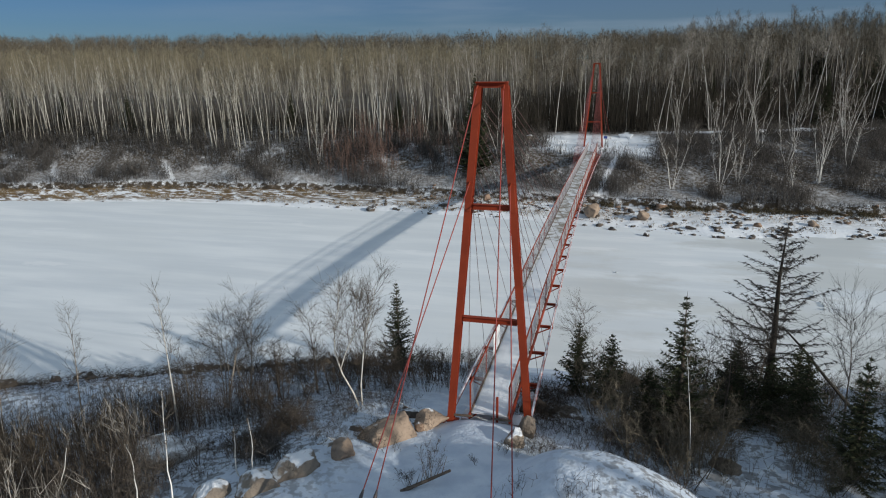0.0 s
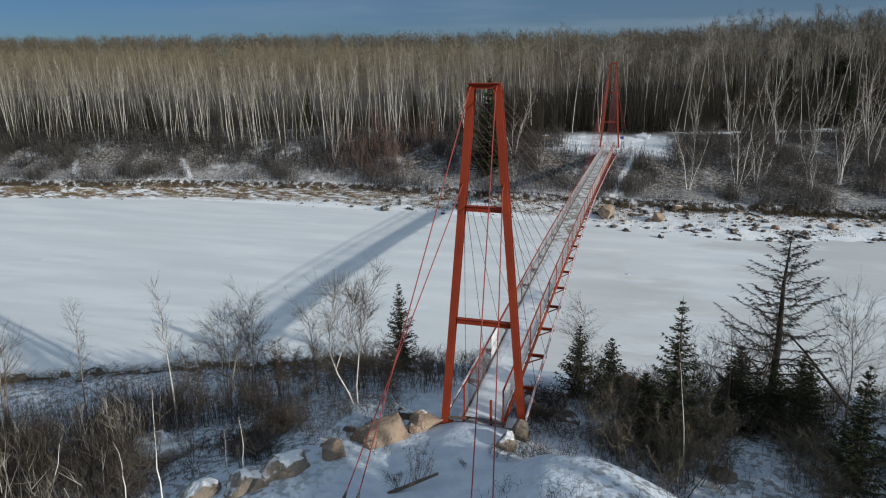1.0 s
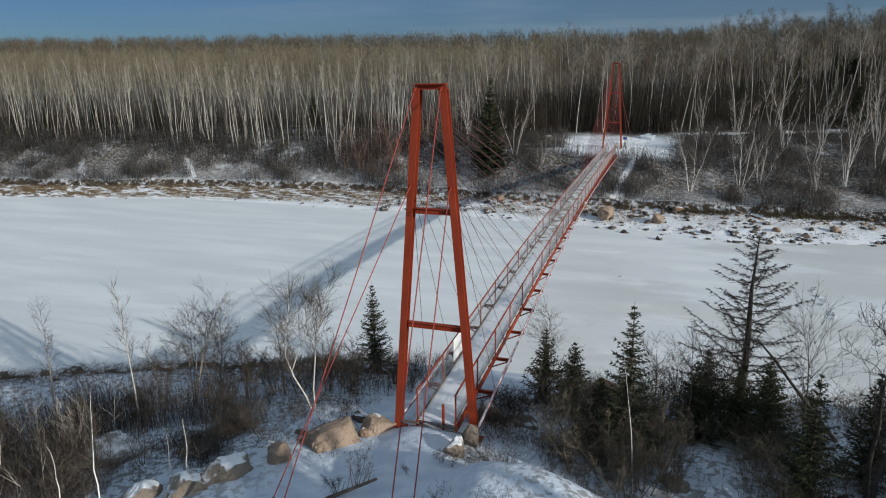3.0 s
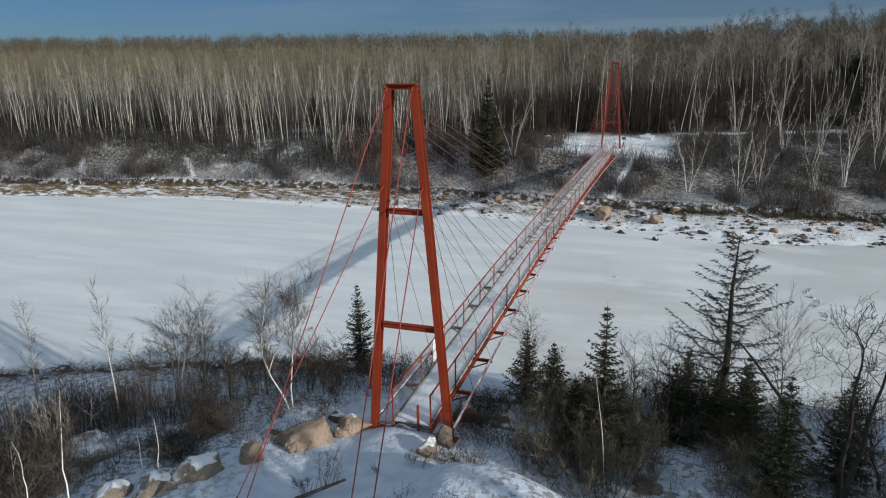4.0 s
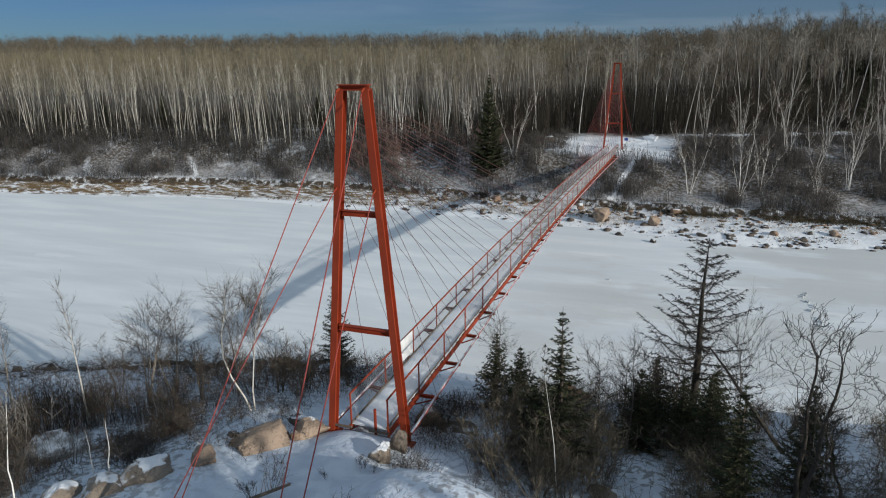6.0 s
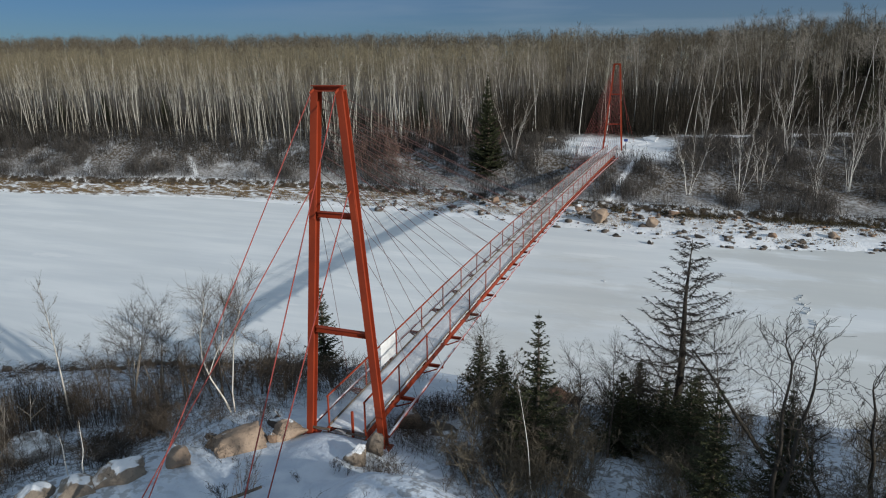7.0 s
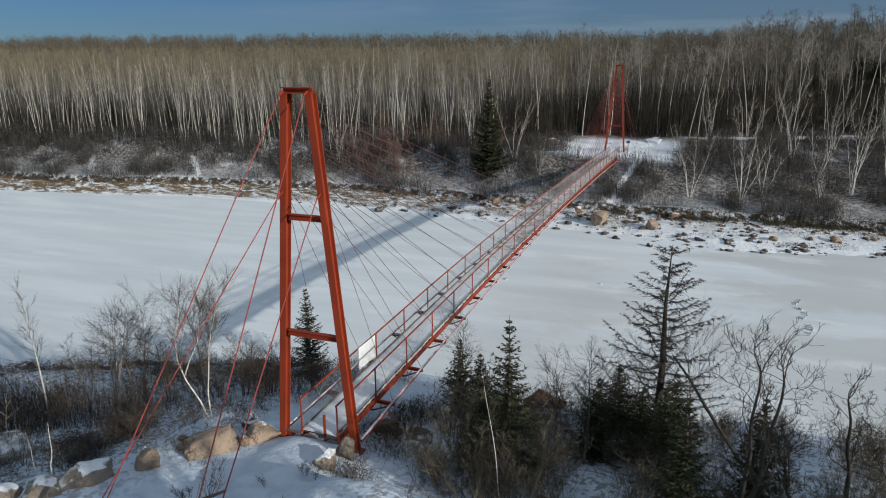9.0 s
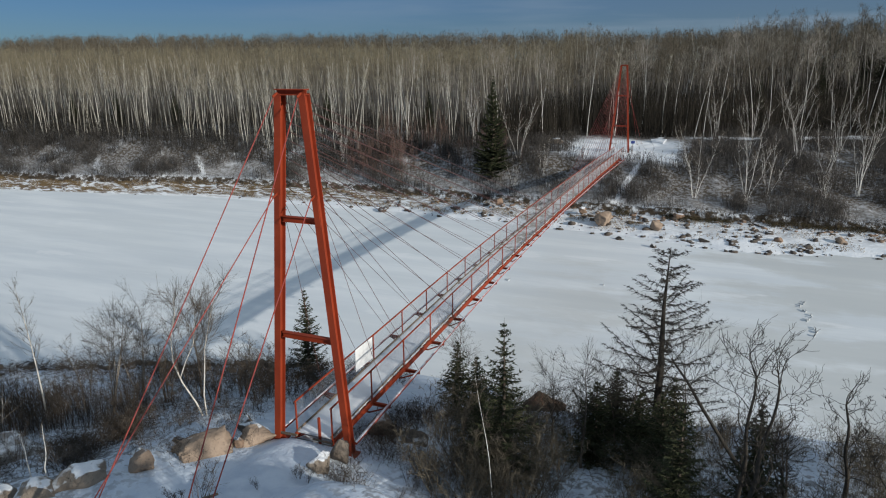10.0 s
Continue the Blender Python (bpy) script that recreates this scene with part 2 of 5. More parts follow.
M_BIRCH = plain("white_birch_bark", (0.60, 0.57, 0.52), (0.34, 0.30, 0.25), 4.0, 0.8, lo=0.45, hi=0.75)
M_WHITEBARK = plain("bright_birch_bark", (0.80, 0.775, 0.725), (0.24, 0.215, 0.185), 2.6, 0.8, lo=0.57, hi=0.70)
M_PALETWIG = island_mat("pale_birch_twigs", ((0.17, 0.15, 0.128), (0.30, 0.27, 0.235), (0.50, 0.465, 0.42)))
M_DARKBARK = plain("dark_bark", (0.085, 0.066, 0.052), (0.15, 0.12, 0.095), 5.0, 0.9, bump=0.4)
M_GREYBARK = plain("grey_bark", (0.20, 0.17, 0.14), (0.33, 0.29, 0.245), 4.0, 0.9)
M_TWIG = island_mat("bare_twigs", ((0.08, 0.064, 0.05), (0.13, 0.105, 0.082), (0.20, 0.165, 0.13)))
M_BRUSH = island_mat("brush_stems", ((0.036, 0.029, 0.024), (0.075, 0.060, 0.048), (0.145, 0.12, 0.095)))
M_BRUSH_EAST = island_mat("brown_brush_stems", ((0.074, 0.062, 0.046), (0.138, 0.116, 0.086), (0.25, 0.216, 0.165)))
M_SCRUB = island_mat("tan_scrub_stems", ((0.042, 0.033, 0.025), (0.088, 0.068, 0.050), (0.20, 0.165, 0.122)))
M_CROWN = island_mat("budding_aspen_twigs", ((0.138, 0.118, 0.077), (0.212, 0.183, 0.124), (0.295, 0.258, 0.18)))
M_CROWN_EAST = island_mat("grey_wood_twigs", ((0.072, 0.062, 0.046), (0.126, 0.108, 0.082), (0.21, 0.183, 0.142)))
M_RIDGE = island_mat("ridge_twigs", ((0.075, 0.064, 0.048), (0.12, 0.103, 0.078), (0.18, 0.158, 0.12)))
M_FARBRUSH = island_mat("far_brush_stems", ((0.05, 0.045, 0.041), (0.085, 0.077, 0.07), (0.14, 0.127, 0.118)))
M_OSIER = island_mat("reddish_brush_stems", ((0.11, 0.066, 0.053), (0.18, 0.115, 0.092), (0.26, 0.185, 0.155)))
M_SEDGE = island_mat("dry_sedge", ((0.16, 0.11, 0.055), (0.24, 0.17, 0.088), (0.33, 0.245, 0.135)))
M_OLIVE = island_mat("olive_grass", ((0.045, 0.037, 0.022), (0.085, 0.069, 0.04), (0.15, 0.12, 0.07)))
M_NEEDLE = needle_mat()
M_LARCH = plain("larch_bark", (0.030, 0.026, 0.022), (0.056, 0.047, 0.038), 5.0, 0.9)
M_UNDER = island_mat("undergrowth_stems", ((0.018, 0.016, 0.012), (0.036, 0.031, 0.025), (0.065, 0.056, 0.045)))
M_ROCK_TAN = snow_dusted("tan_granite", (0.36, 0.272, 0.205), (0.24, 0.178, 0.132), 1.5, 1.08, 1.2)
M_ROCK_SNOW = snow_dusted("snow_capped_granite", (0.32, 0.265, 0.21), (0.21, 0.17, 0.135), 1.6, 0.66, 0.86)
M_ROCK_FROST = snow_dusted("frosted_grey_rock", (0.34, 0.33, 0.32), (0.21, 0.20, 0.19), 2.2, 0.80, 1.15)
M_ROCK_GREY = snow_dusted("grey_brown_stone", (0.20, 0.165, 0.135), (0.13, 0.105, 0.085), 1.6, 1.0, 1.16)
M_ROCK_DARK = snow_dusted("dark_stone", (0.075, 0.064, 0.056), (0.125, 0.10, 0.082), 1.2, 0.92, 1.12)
M_ROCK_BROWN = snow_dusted("brown_stone", (0.30, 0.20, 0.14), (0.20, 0.14, 0.10), 1.0, 0.85, 1.05)
M_ROCK_RED = snow_dusted("dark_red_stone", (0.16, 0.085, 0.055), (0.10, 0.06, 0.042), 1.0, 1.1, 1.25)
M_WHITE = plain("white_sign_paint", (0.80, 0.80, 0.79), (0.72, 0.72, 0.71), 3.0, 0.5)
M_BLUE = plain("blue_sign_paint", (0.05, 0.09, 0.32), (0.04, 0.07, 0.25), 3.0, 0.5)
M_CONCRETE = snow_dusted("snowy_concrete", (0.42, 0.40, 0.37), (0.32, 0.30, 0.28), 3.0, 0.6, 0.85)
M_SLUSH = plain("wet_slush", (0.40, 0.415, 0.42), (0.52, 0.535, 0.54), 3.0, 0.8)
M_TIMBER = snow_dusted("weathered_timber", (0.20, 0.15, 0.11), (0.13, 0.10, 0.075), 4.0, 1.15, 1.3)


# ---------------------------------------------------------------- mesh tools
class Geo:
    """Collects vertices and faces for one mesh."""

    def __init__(self):
        self.v, self.f = [], []

    def add(self, verts, faces):
        k = len(self.v)
        self.v.extend(verts)
        self.f.extend(tuple(i + k for i in f) for f in faces)
        return self

    def tube(self, pts, radii, sides=6, caps=True, twist=0.0):
        """A tube along pts; radii one per point."""
        pts = [Vector(p) for p in pts]
        k, n = len(self.v), len(pts)
        for i, p in enumerate(pts):
            d = (pts[min(i + 1, n - 1)] - pts[max(i - 1, 0)]).normalized()
            a = d.cross(Vector((0.13, 0.21, 1.0)) if abs(d.z) < 0.9 else Vector((0.1, 1.0, 0.2))).normalized()
            b = d.cross(a)
            for s in range(sides):
                t = 2 * math.pi * s / sides + twist
                self.v.append(p + (a * math.cos(t) + b * math.sin(t)) * radii[i])
        for i in range(n - 1):
            for s in range(sides):
                q = (s + 1) % sides
                self.f.append((k + i * sides + s, k + i * sides + q, k + (i + 1) * sides + q, k + (i + 1) * sides + s))
        if caps:
            self.f.append(tuple(k + s for s in range(sides))[::-1])
            self.f.append(tuple(k + (n - 1) * sides + s for s in range(sides)))
        return self

    def beam(self, p, q, w, h, up=(0, 0, 1), bevel=0.008):
        """A bar of section w by h (h along up) from p to q, its long edges chamfered."""
        p, q, up = Vector(p), Vector(q), Vector(up)
        d = (q - p).normalized()
        a = d.cross(up).normalized()
        b = a.cross(d).normalized()
        c = min(bevel, w * 0.3, h * 0.3)
        w2, h2 = w / 2, h / 2
        ring = [(w2, h2 - c), (w2 - c, h2), (-w2 + c, h2), (-w2, h2 - c), (-w2, -h2 + c), (-w2 + c, -h2), (w2 - c, -h2), (w2, -h2 + c)]
        vs = [e + a * u + b * t for e in (p, q) for u, t in ring]
        fs = [(i, (i + 1) % 8, 8 + (i + 1) % 8, 8 + i) for i in range(8)] + [tuple(range(7, -1, -1)), tuple(range(8, 16))]
        return self.add(vs, fs)

    def sweep(self, pts, w, h, up=(0, 0, 1)):
        """One bar of section w by h along the points."""
        pts, up = [Vector(p) for p in pts], Vector(up)
        k, n = len(self.v), len(pts)
        c = min(w, h) * 0.15
        ring = [(w / 2, h / 2 - c), (w / 2 - c, h / 2), (-w / 2 + c, h / 2), (-w / 2, h / 2 - c), (-w / 2, -h / 2 + c), (-w / 2 + c, -h / 2), (w / 2 - c, -h / 2), (w / 2, -h / 2 + c)]
        for i, p in enumerate(pts):
            d = (pts[min(i + 1, n - 1)] - pts[max(i - 1, 0)]).normalized()
            a = d.cross(up).normalized()
            b = a.cross(d)
            self.v.extend(p + a * u + b * t for u, t in ring)
        for i in range(n - 1):
            for s in range(8):
                q = (s + 1) % 8
                self.f.append((k + i * 8 + s, k + i * 8 + q, k + (i + 1) * 8 + q, k + (i + 1) * 8 + s))
        self.f.append(tuple(k + s for s in range(7, -1, -1)))
        self.f.append(tuple(k + (n - 1) * 8 + s for s in range(8)))
        return self

    def hbeam(self, p, q, w, h, up, tf=0.03, tw=0.03):
        """An H-section: two flanges w wide, h apart along up, and the web between."""
        p, q, up = Vector(p), Vector(q), Vector(up).normalized()
        d = (q - p).normalized()
        b = (up - d * up.dot(d)).normalized()
        a = d.cross(b)
        w2, h2, t2, g = w / 2, h / 2, tw / 2, h / 2 - tf
        prof = [(-w2, -h2), (w2, -h2), (w2, -g), (t2, -g), (t2, g), (w2, g), (w2, h2), (-w2, h2), (-w2, g), (-t2, g), (-t2, -g), (-w2, -g)]
        vs = [e + a * u + b * v for e in (p, q) for u, v in prof]
        fs = [(i, (i + 1) % 12, 12 + (i + 1) % 12, 12 + i) for i in range(12)]
        for k in (0, 12):
            fs += [(k, k + 1, k + 2, k + 11), (k + 3, k + 4, k + 9, k + 10), (k + 5, k + 6, k + 7, k + 8), (k + 11, k + 2, k + 3, k + 10), (k + 9, k + 4, k + 5, k + 8)]
        return self.add(vs, fs)

    def box(self, c, s, bevel=0.01):
        c = Vector(c)
        return self.beam(c - Vector((0, s[1] / 2, 0)), c + Vector((0, s[1] / 2, 0)), s[0], s[2], (0, 0, 1), bevel)

    def mesh(self, name, mat, smooth=False):
        me = bpy.data.meshes.new(name)
        me.from_pydata([tuple(v) for v in self.v], [], self.f)
        me.materials.append(mat)
        if smooth:
            me.polygons.foreach_set("use_smooth", [True] * len(me.polygons))
        me.update()
        return me


def part(name, geo, mat, parent=None, label="", smooth=False):
    """One mesh object from a Geo, under a thing or a part."""
    ob = new(name, geo.mesh(name, mat, smooth) if isinstance(geo, Geo) else geo)
    if parent is not None:
        ob.parent = parent
    return tagged(ob, label)


def thing(name, label, category, group="", m=None):
    ob = tagged(new(name), label, category, group)
    if m is not None:
        ob.matrix_basis = m
    return ob


def array_mesh(name, verts, faces, mat, smooth=False):
    """A mesh from numpy arrays: verts (n, 3), faces (m, 3 or 4)."""
    me = bpy.data.meshes.new(name)
    n, (m, k) = len(verts), faces.shape
    me.vertices.add(n)
    me.vertices.foreach_set("co", np.asarray(verts, dtype=np.float32).ravel())
    me.loops.add(m * k)
    me.loops.foreach_set("vertex_index", np.asarray(faces, dtype=np.int32).ravel())
    me.polygons.add(m)
    me.polygons.foreach_set("loop_start", np.arange(m, dtype=np.int32) * k)
    if smooth:
        me.polygons.foreach_set("use_smooth", np.ones(m, dtype=bool))
    me.materials.append(mat)
    me.update(calc_edges=True)
    me.validate()
    return me


def prisms(a, b, ra, rb):
    """Three-sided tapered stems from points a to b (n, 3), radii ra, rb (n,): verts and quads."""
    n = len(a)
    d = b - a
    d /= np.linalg.norm(d, axis=1, keepdims=True) + 1e-9
    ref = np.where(np.abs(d[:, 2:3]) < 0.9, np.array([[0.0, 0.0, 1.0]]), np.array([[1.0, 0.0, 0.0]]))
    u = np.cross(d, ref)
    u /= np.linalg.norm(u, axis=1, keepdims=True) + 1e-9
    w = np.cross(d, u)
    vs = np.zeros((n, 6, 3))
    for s in range(3):
        t = 2 * math.pi * s / 3
        o = u * math.cos(t) + w * math.sin(t)
        vs[:, s] = a + o * np.reshape(ra, (-1, 1))
        vs[:, 3 + s] = b + o * np.reshape(rb, (-1, 1))
    base = (np.arange(n) * 6)[:, None, None]
    q = np.array([[0, 1, 4, 3], [1, 2, 5, 4], [2, 0, 3, 5]])[None]
    return vs.reshape(-1, 3), (base + q).reshape(-1, 4)


def slivers(a, b, width, rng):
    """Flat thin triangles from a to b: verts and triangles."""
    n = len(a)
    side = rng.normal(size=(n, 3))
    d = b - a
    side = np.cross(side, d)
    side *= (np.reshape(width, (-1, 1)) / 2) / (np.linalg.norm(side, axis=1, keepdims=True) + 1e-9)
    vs = np.stack([a + side, a - side, b], axis=1).reshape(-1, 3)
    return vs, np.arange(3 * n).reshape(-1, 3)


class Stems:
    """Gathers many prisms or slivers into one mesh of triangles and quads alike."""

    def __init__(self):
        self.v, self.f, self.n = [], [], 0

    def add(self, v, f):
        if f.shape[1] == 4:
            f = np.concatenate([f[:, [0, 1, 2]], f[:, [0, 2, 3]]])
        self.v.append(v)
        self.f.append(f + self.n)
        self.n += len(v)
        return self

    def mesh(self, name, mat):
        return array_mesh(name, np.concatenate(self.v), np.concatenate(self.f), mat)


# ---------------------------------------------------------------- lie of the land
ICE_Z = -6.3


def smooth01(t):
    t = np.clip(t, 0.0, 1.0)
    return t * t * (3 - 2 * t)


def near_shore(x):
    return np.interp(x, [-200, -60, -31, -24, -20, -10, -3.5, 4, 13, 19, 60, 200], [-20, -2, 7.6, 11, 13, 16.5, 18.0, 18.0, 22, 24, 30, 40])


def far_shore(x):
    return np.interp(x, [-400, -90, -60, -22, -2, 15, 30, 120], [40, 56, 62, 62.0, 60, 56.5, 59, 60])


def far_foot(x):
    return np.interp(x, [-400, -86, -64, -40, -12, 10, 30, 120], [44, 61, 67, 70.0, 68.5, 66.5, 67, 68])


def wave(x, y, s, k=0.0):
    """Cheap smooth unevenness, about -1 to 1."""
    return (np.sin(x * s + 1.3 * np.sin(y * s * 0.7 + k) + k) + np.sin(y * s * 1.13 - 1.1 * np.sin(x * s * 0.8 + 2 * k) + 2.1 * k) + np.sin((x + y) * s * 1.7 + 3 * k) * 0.5) / 2.5


def land(x, y):
    """Height of the ground at x, y (arrays)."""
    x, y = np.asarray(x, float), np.asarray(y, float)
    d = near_shore(x) - y
    cut = np.interp(x, [1.5, 4.5, 8, 13, 19, 30, 60], [0.0, 3.2, 4.4, 7.2, 9.0, 9.0, 0.0])
    e = d - cut
    d = np.where(e < 5.0, e * (5.0 + cut) / 5.0, d)
    zn = ICE_Z - 1.5 + np.interp(d, [-3, 0, 2.5, 8.0, 13.5, 17.2, 19.0, 22, 30, 60, 200], [0.0, 1.5, 2.8, 4.8, 6.7, 7.7, 7.95, 8.3, 8.7, 9.0, 10.0])
    zn -= 0.20 * np.clip(-x - 5.0, 0, 15) * smooth01((d - 8) / 8)
    zn += 0.36 * np.exp(-np.abs(x / 1.35) ** 4) * smooth01((0.35 - y) / 0.7) * np.exp(-(y / 5.0) ** 2)
    zn -= 0.9 * smooth01((x - 4.0) / 4.0) * smooth01((d - 10) / 6) * smooth01((y + 9) / 6)
    zn += 1.55 * np.exp(-(((x - 4.3) / 2.9) ** 4 + ((y + 4.9) / 2.3) ** 4))
    rough = smooth01((np.abs(x + 0.3) - 1.5) / 3.0)
    zn += (0.16 * wave(x, y, 0.9, 0.4) + 0.07 * wave(x, y, 2.7, 1.7)) * (0.15 + 0.85 * rough) * smooth01((d + 1) / 3)
    zn += 0.02 * wave(x, y, 5.0, 0.9)
    e = y - far_shore(x)
    g = y - far_foot(x)
    w = np.maximum(far_foot(x) - far_shore(x), 1.0)
    zf = ICE_Z - 1.5 + 1.5 * smooth01((e + 3) / 3) + 1.1 * np.clip(e / w, 0, 1)
    zf += 0.75 * smooth01(g / 0.9)
    rise = np.interp(x, [-120, -40, -9, -4, 5, 9, 40], [14, 12, 10.5, 13.5, 14.5, 18, 24])
    zf += 5.2 * smooth01((g - 0.6) / rise) ** 0.9
    zf -= 0.25 * np.exp(-((x - 0.5) / 7.0) ** 2) * smooth01((y - 76) / 5) * smooth01((97 - y) / 8)
    zf += 0.6 * smooth01((y - 86) / 14) + 3.2 * smooth01((y - 98) / 60) + (13.0 + 0.016 * np.clip(-x, 0, 600)) * smooth01((y - 150) / 300)
    zf += (0.22 * wave(x, y, 0.55, 2.2) + 0.10 * wave(x, y, 1.9, 0.3)) * smooth01((g + 2) / 4) + 0.07 * wave(x, y, 2.3, 1.1)
    return np.where(y < 38, zn, zf)


def land_at(x, y):
    return float(land(np.array([x]), np.array([y]))[0])


def graded(stops):
    """Grid lines from (start, step) stops; the last stop ends the row."""
    out = []
    for (a, s), (b, _) in zip(stops, stops[1:]):
        n = max(1, int(round((b - a) / s)))
        out.extend(a + (b - a) * i / n for i in range(n))
    return np.array(out + [stops[-1][0]])


# ---------------------------------------------------------------- ground and river
gx = graded([(-3000, 400), (-600, 60), (-240, 8), (-110, 1.2), (-32, 0.34), (22, 0.8), (60, 5), (160, 40), (600, 400), (3000, 1)])
gy = graded([(-900, 200), (-200, 20), (-40, 2.0), (-12, 0.34), (25, 1.5), (40, 4.0), (52, 0.5), (92, 1.2), (130, 5), (200, 25), (600, 150), (4200, 1)])
GX, GY = np.meshgrid(gx, gy)
GZ = land(GX, GY)
nx, ny = len(gx), len(gy)
gi = np.arange(nx * ny).reshape(ny, nx)
gf = np.stack([gi[:-1, :-1], gi[:-1, 1:], gi[1:, 1:], gi[1:, :-1]], axis=-1).reshape(-1, 4)
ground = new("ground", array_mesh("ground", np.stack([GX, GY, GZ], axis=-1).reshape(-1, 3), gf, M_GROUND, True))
bank = ground.data.attributes.new("bank", "FLOAT", "POINT")
bank.data.foreach_set("value", (GY - far_foot(GX)).ravel().astype(np.float32))
tagged(ground, "snow-covered river banks with bare litter and dry sedge", "ground", kind="structure")

iy = graded([(-60, 6), (0, 1.5), (75, 1)])
ix = graded([(-900, 60), (-200, 10), (-60, 2.0), (60, 20), (400, 1)])
IX, IY = np.meshgrid(ix, iy)
IZ = ICE_Z + 0.05 * wave(IX, IY, 0.21, 0.8) + 0.02 * wave(IX, IY, 0.8, 0.1)
ii = np.arange(len(ix) * len(iy)).reshape(len(iy), len(ix))
jf = np.stack([ii[:-1, :-1], ii[:-1, 1:], ii[1:, 1:], ii[1:, :-1]], axis=-1).reshape(-1, 4)
river = new("water", array_mesh("water", np.stack([IX, IY, IZ], axis=-1).reshape(-1, 3), jf, M_ICE, True))
tagged(river, "frozen river under wind-swept snow with bare ice patches", "frozen river", kind="structure")


# ---------------------------------------------------------------- the footbridge
SPAN, PANEL, HALF = 83.0, 2.862, 0.70
NP = 29


def deck_z(y):
    return float(np.interp(y, [0, 6, 12, 18, 25, 38, 50, 61, 83.5], [0.50, 0.66, 0.84, 0.95, 1.0, 0.95, 0.76, 0.62, 0.14]))


def tip_x(y):
    """How far out the side pipe runs from the middle of the deck."""
    s = abs(y - SPAN / 2) / (SPAN / 2)
    return 0.95 + 0.52 * s ** 1.6


def tower(name, y0, z0, z1, face):
    """A-frame of H-section legs that lean together, with a cap and two crossbeams. face: +1 when the span runs to +y."""
    t = thing(name, "tall red steel A-frame bridge tower with crossbeams", "bridge tower", "bridge towers")
    hw0, hw1 = 1.40, 0.40

    def leg_x(z):
        return hw0 + (hw1 - hw0) * (z - z0) / (z1 - z0)

    def at(s, z, dy=0.0):
        return Vector((s * leg_x(z), y0 + dy, z))

    for s in (-1, 1):
        lg = part("leg", Geo().hbeam(at(s, z0 - 0.6), at(s, z1 - 0.16), 0.23, 0.29, (0, 1, 0), 0.028, 0.024), M_RED, t)
        for i in range(13):
            z = z0 + (0.686 + 0.28 * i / 12) * (z1 - z0)
            lug = Geo().beam(at(s, z, face * 0.13), at(s, z - 0.06, face * 0.27), 0.10, 0.05, (0, 0, 1), 0.008)
            lug.tube([at(s, z - 0.045, face * 0.235) + Vector((-0.075, 0, 0)), at(s, z - 0.045, face * 0.235) + Vector((0.075, 0, 0))], [0.016, 0.016], 6)
            part("cable_lug", lug, M_RED, lg)
        zs = z0 + 0.69 * (z1 - z0)
        for dy in (-0.157, 0.157):
            part("splice_plate", Geo().beam(at(s, zs - 0.45, dy), at(s, zs + 0.45, dy), 0.20, 0.02, (0, 1, 0), 0.004), M_RED, lg)
        for zl in (zs + 0.5, z1 - 0.15):
            part("stay_lug", Geo().beam(at(s, zl, -face * 0.13), at(s, zl - 0.10, -face * 0.36), 0.025, 0.07, (0, 0, 1), 0.01), M_RED, lg)
        foot = Geo().box(Vector((s * leg_x(z0), y0, z0 - 0.14)), (0.50, 0.55, 0.05), 0.01)
        part("base_plate", foot, M_RED, lg)
    cap = Geo().hbeam((-hw1 - 0.11, y0, z1 - 0.12), (hw1 + 0.11, y0, z1 - 0.12), 0.31, 0.18, (0, 0, 1), 0.03, 0.03)
    part("cap_beam", cap, M_RED, t)
    for fz in (0.663, 0.330):
        z = z0 + fz * (z1 - z0)
        x = leg_x(z) - 0.14
        part("crossbeam", Geo().hbeam((-x, y0, z), (x, y0, z), 0.17, 0.18, (0, 0, 1), 0.02, 0.02), M_RED, t)
    return leg_x


near_leg = tower("bridge_tower", 0.0, 0.2, 12.0, 1)
far_leg = tower("bridge_tower", SPAN, 0.10, 13.05, -1)

bridge = thing("footbridge", "long red steel cable-stayed footbridge with a snowy plank deck", "footbridge")
ys = [0.05 + PANEL * i for i in range(NP + 1)]


def run_along(x_of, z_off, w, h, y0=0.0, y1=None, step=PANEL):
    y1 = y1 if y1 is not None else ys[-1]
    n = max(1, int(round((y1 - y0) / step)))
    run = [y0 + (y1 - y0) * i / n for i in range(n + 1)]
    return Geo().sweep([(x_of(y), y, deck_z(y) + z_off) for y in run], w, h)




for s in (-1, 1):
    part("edge_girder", run_along(lambda y: s * (HALF + 0.03), -0.16, 0.07, 0.22), M_RED, bridge, "red channel girder along the deck edge")
    part("top_rail", run_along(lambda y: s * HALF, 1.12, 0.055, 0.055), M_RED, bridge)
    part("kick_board", run_along(lambda y: s * (HALF - 0.045), 0.05, 0.03, 0.07), M_TIMBER, bridge, "weathered timber kick board")
    # side pipe: straight from the tower foot to the second floor beam, then along the beam ends
    pipe = Geo()
    y2, y3 = ys[2], ys[-3]
    pipe.tube([(s * 1.43, 0.32, 0.32), (s * tip_x(y2), y2, deck_z(y2) - 0.16)], [0.06, 0.06], 8)
    pts = [(s * tip_x(y), y, deck_z(y) - 0.16) for y in ys[2:-2]]
    pipe.tube(pts, [0.048] * len(pts), 8)
    pipe.tube([(s * tip_x(y3), y3, deck_z(y3) - 0.16), (s * 1.43, SPAN - 0.32, 0.12)], [0.06, 0.06], 8)
    part("side_pipe", pipe, M_PIPE, bridge, "red side pipe dusted with snow")

